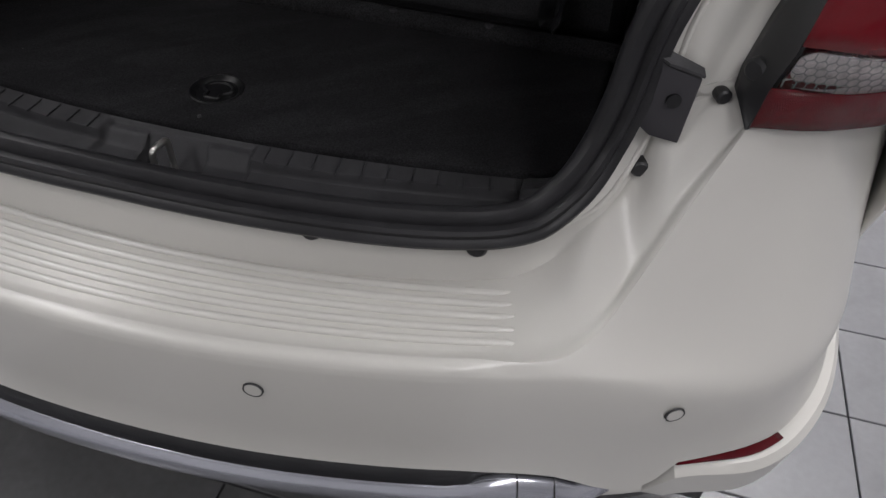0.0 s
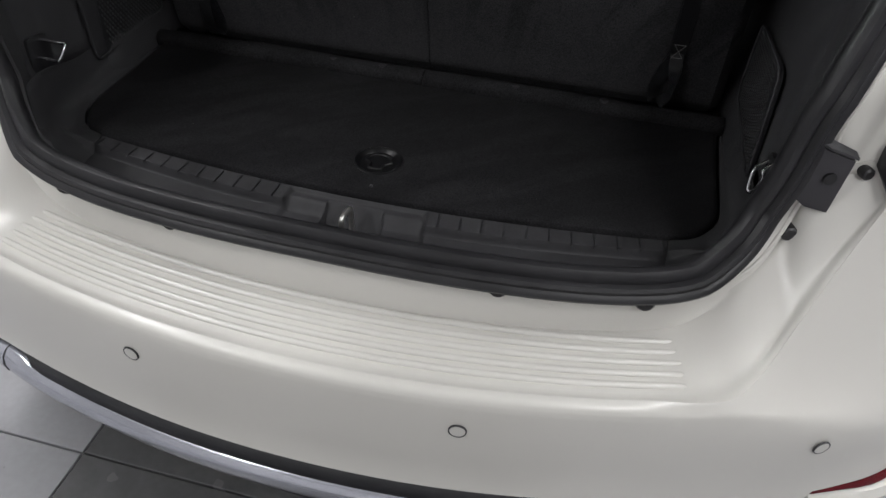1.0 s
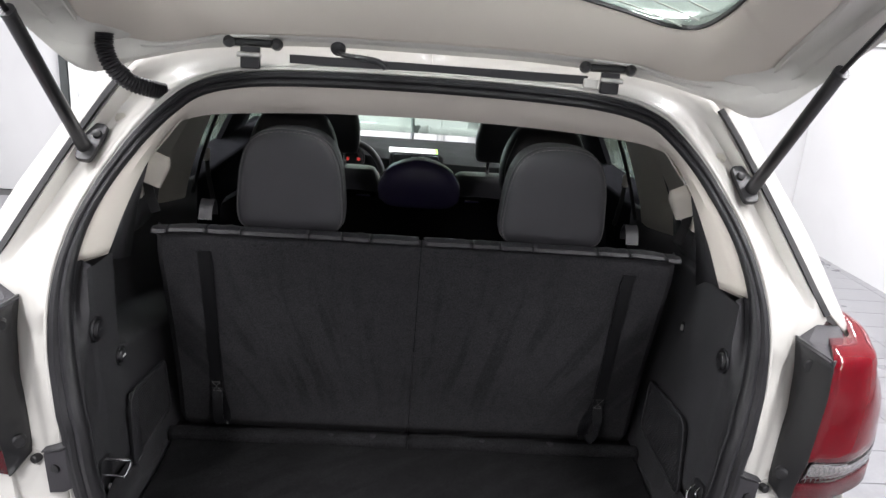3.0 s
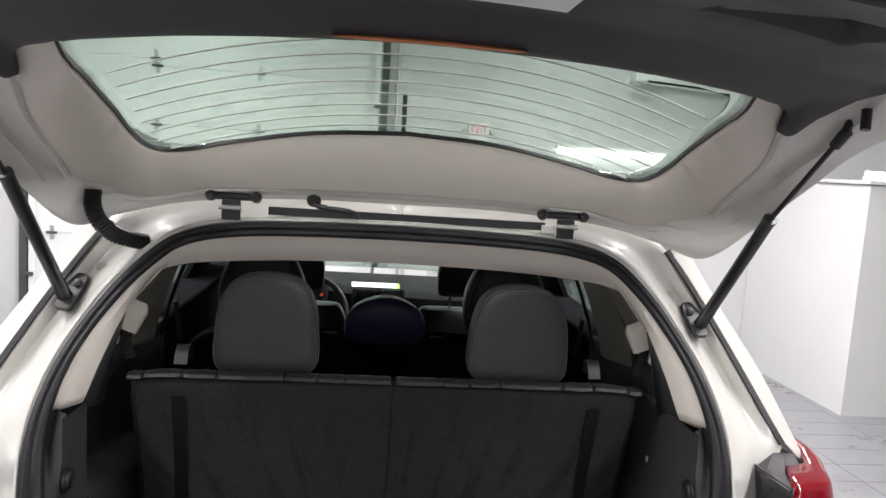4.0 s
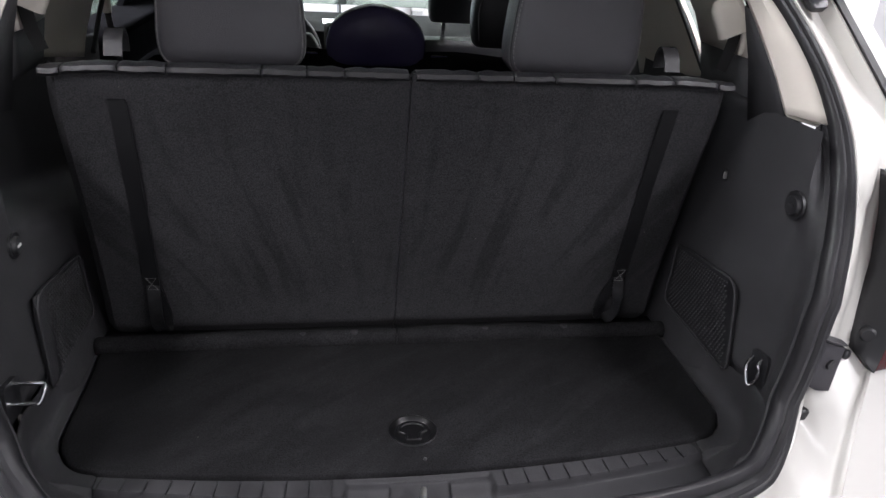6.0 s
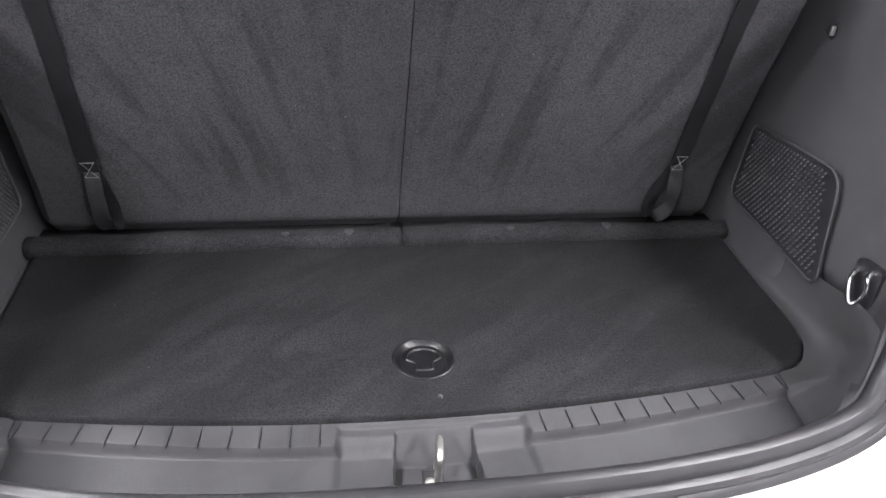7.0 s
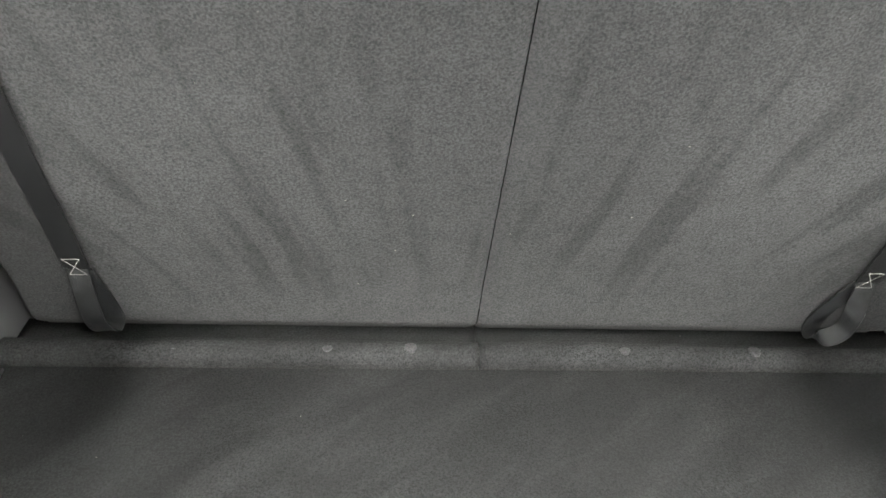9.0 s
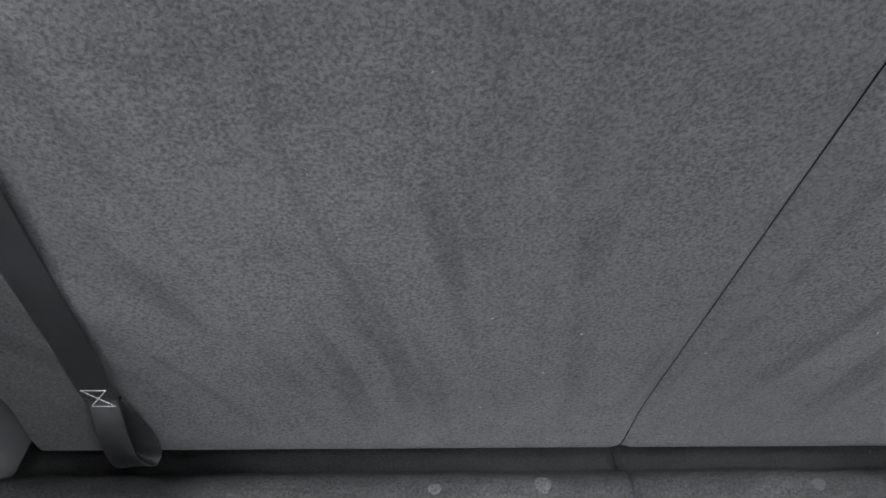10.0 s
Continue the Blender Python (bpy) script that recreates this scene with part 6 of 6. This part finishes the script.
win.visible_shadow = False
part("window_bead", sweep([p + Vector((0, 0, 0.003)) for p in hole], band_section(0.0065, 0.008), ring=True, up=Vector((0, 0.36, 0.93))), HANDLE, win, "black bead round the glass")
for k in range(8):
    y = 0.150 - 0.042 * k
    half = 0.47
    part("heating_line", sweep([Vector((half * u, y + 0.04 * u * u, gate_glass(half * u, y + 0.04 * u * u) + 0.0035)) for u in np.linspace(-1, 1, 21)], disc_section(0.0016, 5)), HEAT_LINE, win)

# dark lower trim of the gate with lamp strip, pull pocket and white panel
def dark_z(x, y):
    z = lerp_table(y, [-0.80, -0.62, -0.45, -0.30, -0.14], [1.085, 1.135, 1.160, 1.158, 1.122])
    return z - 0.145 * abs(x) ** 1.8 + 0.012 - 0.030 * math.exp(-((abs(x) - 0.608) / 0.018) ** 2) * ease(y, -0.24, -0.10)


def dark_front(x):
    ax = abs(x)
    return lerp_table(ax, [0, 0.13, 0.36, 0.49, 0.56, 0.588, 0.604, 0.614, 0.626, 0.64], [-0.150, -0.152, -0.166, -0.169, -0.163, -0.150, -0.085, -0.12, -0.20, -0.32])


rows = []
xs = np.linspace(-0.64, 0.64, 129)
for x in xs:
    yf = dark_front(x)
    yr = -0.775 + 0.10 * abs(x) ** 2
    col = [Vector((x, yf + 0.004, dark_z(x, yf) + 0.022)), Vector((x, yf, dark_z(x, yf) + 0.003))]
    for j in range(1, 41):
        v = j / 40
        y = yf * (1 - v) + yr * v
        z = dark_z(x, y)
        pocket = ease(x, 0.295, 0.305) * (1 - ease(x, 0.465, 0.475)) * ease(-y, 0.43, 0.45) * (1 - ease(-y, 0.56, 0.58))
        col.append(Vector((x, y, z + 0.03 * pocket)))
    rows.append(col)
lower = part("lower_trim", loft(rows), PLASTIC_GATE, gate, "charcoal lower trim of the tailgate", thick=0.004)
part("pull_pocket", block((0.385, -0.505, dark_z(0.385, -0.505) + 0.020), (0.15, 0.10, 0.006)), BLACK, lower, "dark pull pocket", bevel=0.004)
strip = [Vector((x, -0.172 - 0.01 * (x / 0.14) ** 2, dark_z(x, -0.175) - 0.003)) for x in np.linspace(-0.135, 0.15, 19)]
part("gate_lamp", sweep(strip, lambda t: disc_section(0.004 + 0.009 * math.sin(math.pi * t) ** 0.5, 10, 0.35), up=Vector((0, -0.2, 1))), AMBER, lower, "amber lamp strip")
rows = [[Vector((x, y, dark_z(x, y) - 0.006)) for y in np.linspace(-0.355, -0.57, 8)] for x in np.linspace(-0.162, 0.162, 13)]
part("label_plate", loft(rows), PAPER, lower, "white plastic plate", thick=0.005, bevel=0.002)

# hinges, gas struts, wiring tube and washer hose
for s in (1, -1):
    hinge = part("hinge", sided(block((0.343, 0.252, 0.870), (0.090, 0.012, 0.014), pose(0, 0, 0, -25, 0, 0)), s), STEEL_BLACK, gate, "black steel hinge", bevel=0.004)
    for x in (0.298, 0.388):
        part("hinge_bolt", sided(turned([(0.012, 0), (0.011, 0.006), (0.006, 0.011)], pose(x, 0.246, 0.871, 105, 0, 0), 12), s), STEEL_BLACK, hinge)
    part("hinge_arm", sided(block((0.343, 0.222, 0.845), (0.036, 0.012, 0.040)), s), BLACK, hinge, bevel=0.002)
    part("hinge_pin", sided(rod((0.322, 0.214, 0.850), (0.366, 0.214, 0.850), 0.005, 10), s), ZINC, hinge)
    if s > 0:
        part("hinge_block", sided(block((0.306, 0.226, 0.842), (0.028, 0.016, 0.018)), s), PAINT_IN, hinge, bevel=0.002)
    strut = thing("gas_strut", (0.645 * s, 0.21, 0.65), "black gas strut holding the tailgate up", "gas strut", "gas struts")
    lo, jo, hi = Vector((0.652, 0.192, 0.668)), Vector((0.676, 0.024, 0.897)), Vector((0.688, -0.148, 1.054))
    hi2 = jo + (jo - lo).normalized() * (hi - jo).length
    part("cylinder", sided(rod(lo, jo, 0.0125, 18), s), STEEL_BLACK, strut)
    part("collar", sided(rod(jo, jo + (hi - jo) * 0.03, 0.0135, 18), s), BLACK, strut)
    part("rod", sided(rod(jo, hi, 0.0048, 12), s), STEEL_BLACK, strut, "slim black piston rod")
    part("upper_joint", sided(rod(hi - (hi - jo) * 0.12, hi + (hi - jo) * 0.02, 0.010, 12), s), BLACK, strut)
    part("ball_stud", sided(rod(hi, hi + Vector((0.012, 0, 0.035)), 0.008, 10), s), BLACK, strut)
    foot = [Vector((0.646 + p.x, 0.205 + 0.9 * p.y, 0.652 + p.y)) for p in rounded([Vector(q) for q in ((-0.012, -0.022), (0.018, -0.020), (0.014, 0.018), (-0.004, 0.042), (-0.030, 0.040), (-0.026, 0.018))], 0.010)]
    bracket = part("bracket", sided(slab(foot, (0.0, -0.010, 0.008)), s), BLACK, strut, "black strut bracket", bevel=0.002)
    part("lower_joint", sided(rod(lo - (jo - lo) * 0.10, lo + (jo - lo) * 0.18, 0.014, 14, None, 0.0125), s), BLACK, strut)
    for q in ((0.647, 0.196, 0.648), (0.632, 0.215, 0.682)):
        part("bracket_bolt", sided(turned([(0.009, 0), (0.008, 0.006), (0.004, 0.007)], pose(*q, 60, 0, 0), 12), s), BLACK, bracket)
    part("buffer", sided(rod((0.693, -0.186, 1.090), (0.690, -0.192, 1.058), 0.008, 12), s), BLACK, gate, "black rubber buffer")
tube_path = spline([(-0.592, 0.178, 0.872), (-0.592, 0.176, 0.845), (-0.582, 0.182, 0.812), (-0.560, 0.200, 0.786), (-0.530, 0.220, 0.774), (-0.508, 0.235, 0.768)], 90)
part("wiring_tube", sweep(tube_path, lambda t: disc_section(0.0155 + 0.0022 * math.sin(t * 2 * math.pi * 30), 12), up=Vector((0.3, 1, 0.2))), RUBBER, gate, "corrugated black wiring tube")
hose = part("washer_hose", sweep(spline([(-0.182, 0.254, 0.866), (-0.168, 0.238, 0.860), (-0.140, 0.224, 0.858), (-0.112, 0.215, 0.856), (-0.096, 0.212, 0.851), (-0.088, 0.211, 0.842)], 20), disc_section(0.0055, 8), up=Vector((0, 1, 0))), BLACK, gate, "black washer hose")
part("hose_plug", turned([(0.015, 0), (0.013, 0.004), (0.006, 0.006)], pose(-0.183, 0.256, 0.871, 110, 0, 0), 18), BLACK, hose)

# ---- front of the room: sectional door, jambs, signs and appliances ----
door = thing("door_sectional", (-1.52, 5.33, GROUND), "white sectional overhead door with small windows", "door", kind="structure")
COLS = (-1.075, -1.945, -2.815)
edges = [GROUND, -0.336, 0.164, 0.664, 1.164, 1.664, 2.16]
for z0, z1 in zip(edges[:-1], edges[1:]):
    pan = part("door_panel", block((-1.53, 5.36, (z0 + z1) / 2), (2.92, 0.045, z1 - z0 - 0.002)), DOOR_STEEL, door, bevel=0.004)
    if abs(z0 - 0.164) < 0.01:
        for cx in (-0.60, -1.47, -2.34):
            part("pane", block((cx, 5.335, 0.434), (0.52, 0.012, 0.26)), SKY_PANE, pan, "daylight in a small window", smooth=False)
            for dx, dz, w, h in ((0, 0.145, 0.60, 0.035), (0, -0.145, 0.60, 0.035), (0.28, 0, 0.035, 0.26), (-0.28, 0, 0.035, 0.26)):
                part("window_frame", block((cx + dx, 5.332, 0.434 + dz), (w, 0.02, h)), DOOR_STEEL, pan, smooth=False)
for z in edges[1:-1]:
    for x in COLS:
        hg = part("door_hinge", block((x, 5.333, z), (0.035, 0.008, 0.12)), GALV, door, "galvanised hinge", bevel=0.002)
        part("hinge_pin", rod((x - 0.045, 5.325, z), (x + 0.045, 5.325, z), 0.011, 8), POST_STEEL, hg)
for x in (0.02, -3.03):
    tr = thing("door_track", (x, 5.28, GROUND), "galvanised vertical door track", "door track", "door tracks")
    part("track_angle", block((x, 5.30, 0.75), (0.062, 0.06, 2.98)), POST_STEEL, tr, smooth=False)
    part("track_lip", block((x - 0.07 * (1 if x > -1 else -1), 5.29, 0.75), (0.045, 0.04, 2.98)), DOOR_STEEL, tr, smooth=False)
    for z in (-0.2, 0.55, 1.45, 2.0):
        part("track_bracket", block((x - 0.05 * (1 if x > -1 else -1), 5.26, z), (0.08, 0.03, 0.03)), POST_STEEL, tr, smooth=False)
wall_box("wall_front_corner", (-3.55, 5.40, MID), (0.93, 0.1, HGT), "white painted pier beside the sectional door")
part("conduit", rod((0.13, 5.335, GROUND), (0.13, 5.335, CEIL), 0.012, 10), WALL, door, "white cable conduit")

sign = thing("exit_sign", (0.89, 5.345, 1.30), "white exit sign with red letters on the wall", "sign")
part("sign_plate", block((0.89, 5.338, 1.30), (0.19, 0.018, 0.16)), PAPER, sign, smooth=False, bevel=0.003)
text = bpy.data.curves.new("sign_text", "FONT")
text.body, text.size, text.align_x, text.align_y, text.extrude = "EXIT", 0.10, "CENTER", "CENTER", 0.001
tob = new("sign_text", text)
tob.data.materials.append(LABEL_RED)
tob.parent = sign
tob.matrix_basis = Matrix.Translation((0, -0.018, 0)) @ pose(0, 0, 0, 90, 0, 0) @ Matrix.Diagonal((0.72, 1.35, 1, 1))
for dx in (-0.125, 0.125):
    part("sign_lamp", block((0.89 + dx, 5.325, 1.30), (0.045, 0.05, 0.03)), GALV, sign, "small emergency lamp", bevel=0.006)

ac = thing("air_conditioner", (2.75, 5.25, 1.75), "white wall-mounted air conditioner", "air conditioner")
part("ac_body", block((2.75, 5.245, 1.93), (1.02, 0.20, 0.34)), DOOR_STEEL, ac, bevel=0.03, seg=3)
part("ac_outlet", block((2.75, 5.165, 1.79), (0.80, 0.06, 0.022), pose(0, 0, 0, 30, 0, 0)), DASH, ac, "dark air outlet", bevel=0.004)

box = thing("control_box", (0.42, 5.30, 0.30), "white wall control box with a grey keypad", "control box")
part("box_body", block((0.42, 5.31, 0.36), (0.22, 0.07, 0.42)), DOOR_STEEL, box, bevel=0.008)
for i in range(4):
    for j in range(3):
        part("key", block((0.415 + 0.026 * i, 5.272, 0.22 + 0.03 * j), (0.018, 0.006, 0.022)), GALV, box, smooth=False)
disp = thing("soap_dispenser", (0.64, 5.30, 0.05), "white wall dispenser with a grey base", "dispenser")
part("dispenser_body", block((0.63, 5.31, 0.16), (0.10, 0.08, 0.14)), PAPER, disp, bevel=0.012)
part("dispenser_base", block((0.63, 5.31, 0.06), (0.09, 0.07, 0.06)), GALV, disp, bevel=0.006)
cab = thing("wall_cabinet", (0.22, 5.2, GROUND), "tall white cupboard with double doors", "cupboard")
part("cabinet_body", block((0.235, 5.20, -0.22), (0.46, 0.28, 1.02)), DOOR_STEEL, cab, smooth=False, bevel=0.004)
for dx in (-0.112, 0.112):
    leaf = part("cabinet_door", block((0.235 + dx, 5.052, -0.22), (0.218, 0.018, 0.98)), WALL, cab, bevel=0.004)
    part("handle", block((0.235 + dx * 0.25, 5.036, 0.02), (0.012, 0.02, 0.09)), GALV, leaf)
part("cabinet_pipe", rod((0.40, 5.1, 0.29), (0.40, 5.1, 0.40), 0.02), PAPER, cab)

# ---- floor tiles ----
TX, TY = 0.593, 0.2545
tile_mesh = {}
for key, mtl in (("pale", TILE), ("dark", TILE_DARK)):
    bm = block((0, 0, -0.006), (TX - 0.004, TY - 0.004, 0.012))
    bmesh.ops.bevel(bm, geom=[e for e in bm.edges if all(v.co.z > -0.001 for v in e.verts)], offset=0.0015, segments=1, affect="EDGES")
    tile_mesh[key] = bpy.data.meshes.new("tile")
    bm.to_mesh(tile_mesh[key])
    bm.free()
    tile_mesh[key].materials.append(mtl)
rest = {"pale": bmesh.new(), "dark": bmesh.new()}
for i in range(-8, 10):
    for j in range(-18, 21):
        cx, cy = -0.61 + TX * (i + 0.5), -0.225 + TY * (j + 0.5)
        if not (-4.0 < cx - TX / 2 and cx + TX / 2 < 5.2 and -4.55 < cy - TY / 2 and cy + TY / 2 < 5.35):
            continue
        key = "dark" if i in (0, 1) else "pale"
        if -3 <= i <= 4 and -5 <= j <= 6:
            t = new("tile", tile_mesh[key])
            t.parent = floor
            t.location = (cx, cy, 0.0005 * math.sin(12.9 * i + 7.3 * j))
        else:
            block((cx, cy, GROUND - 0.006), (TX - 0.004, TY - 0.004, 0.012), None, rest[key])
for key, mtl in (("pale", TILE), ("dark", TILE_DARK)):
    ob = part("far_tiles", rest[key], mtl, floor, smooth=False, recalc=False)
    ob["kind"] = "stuff"
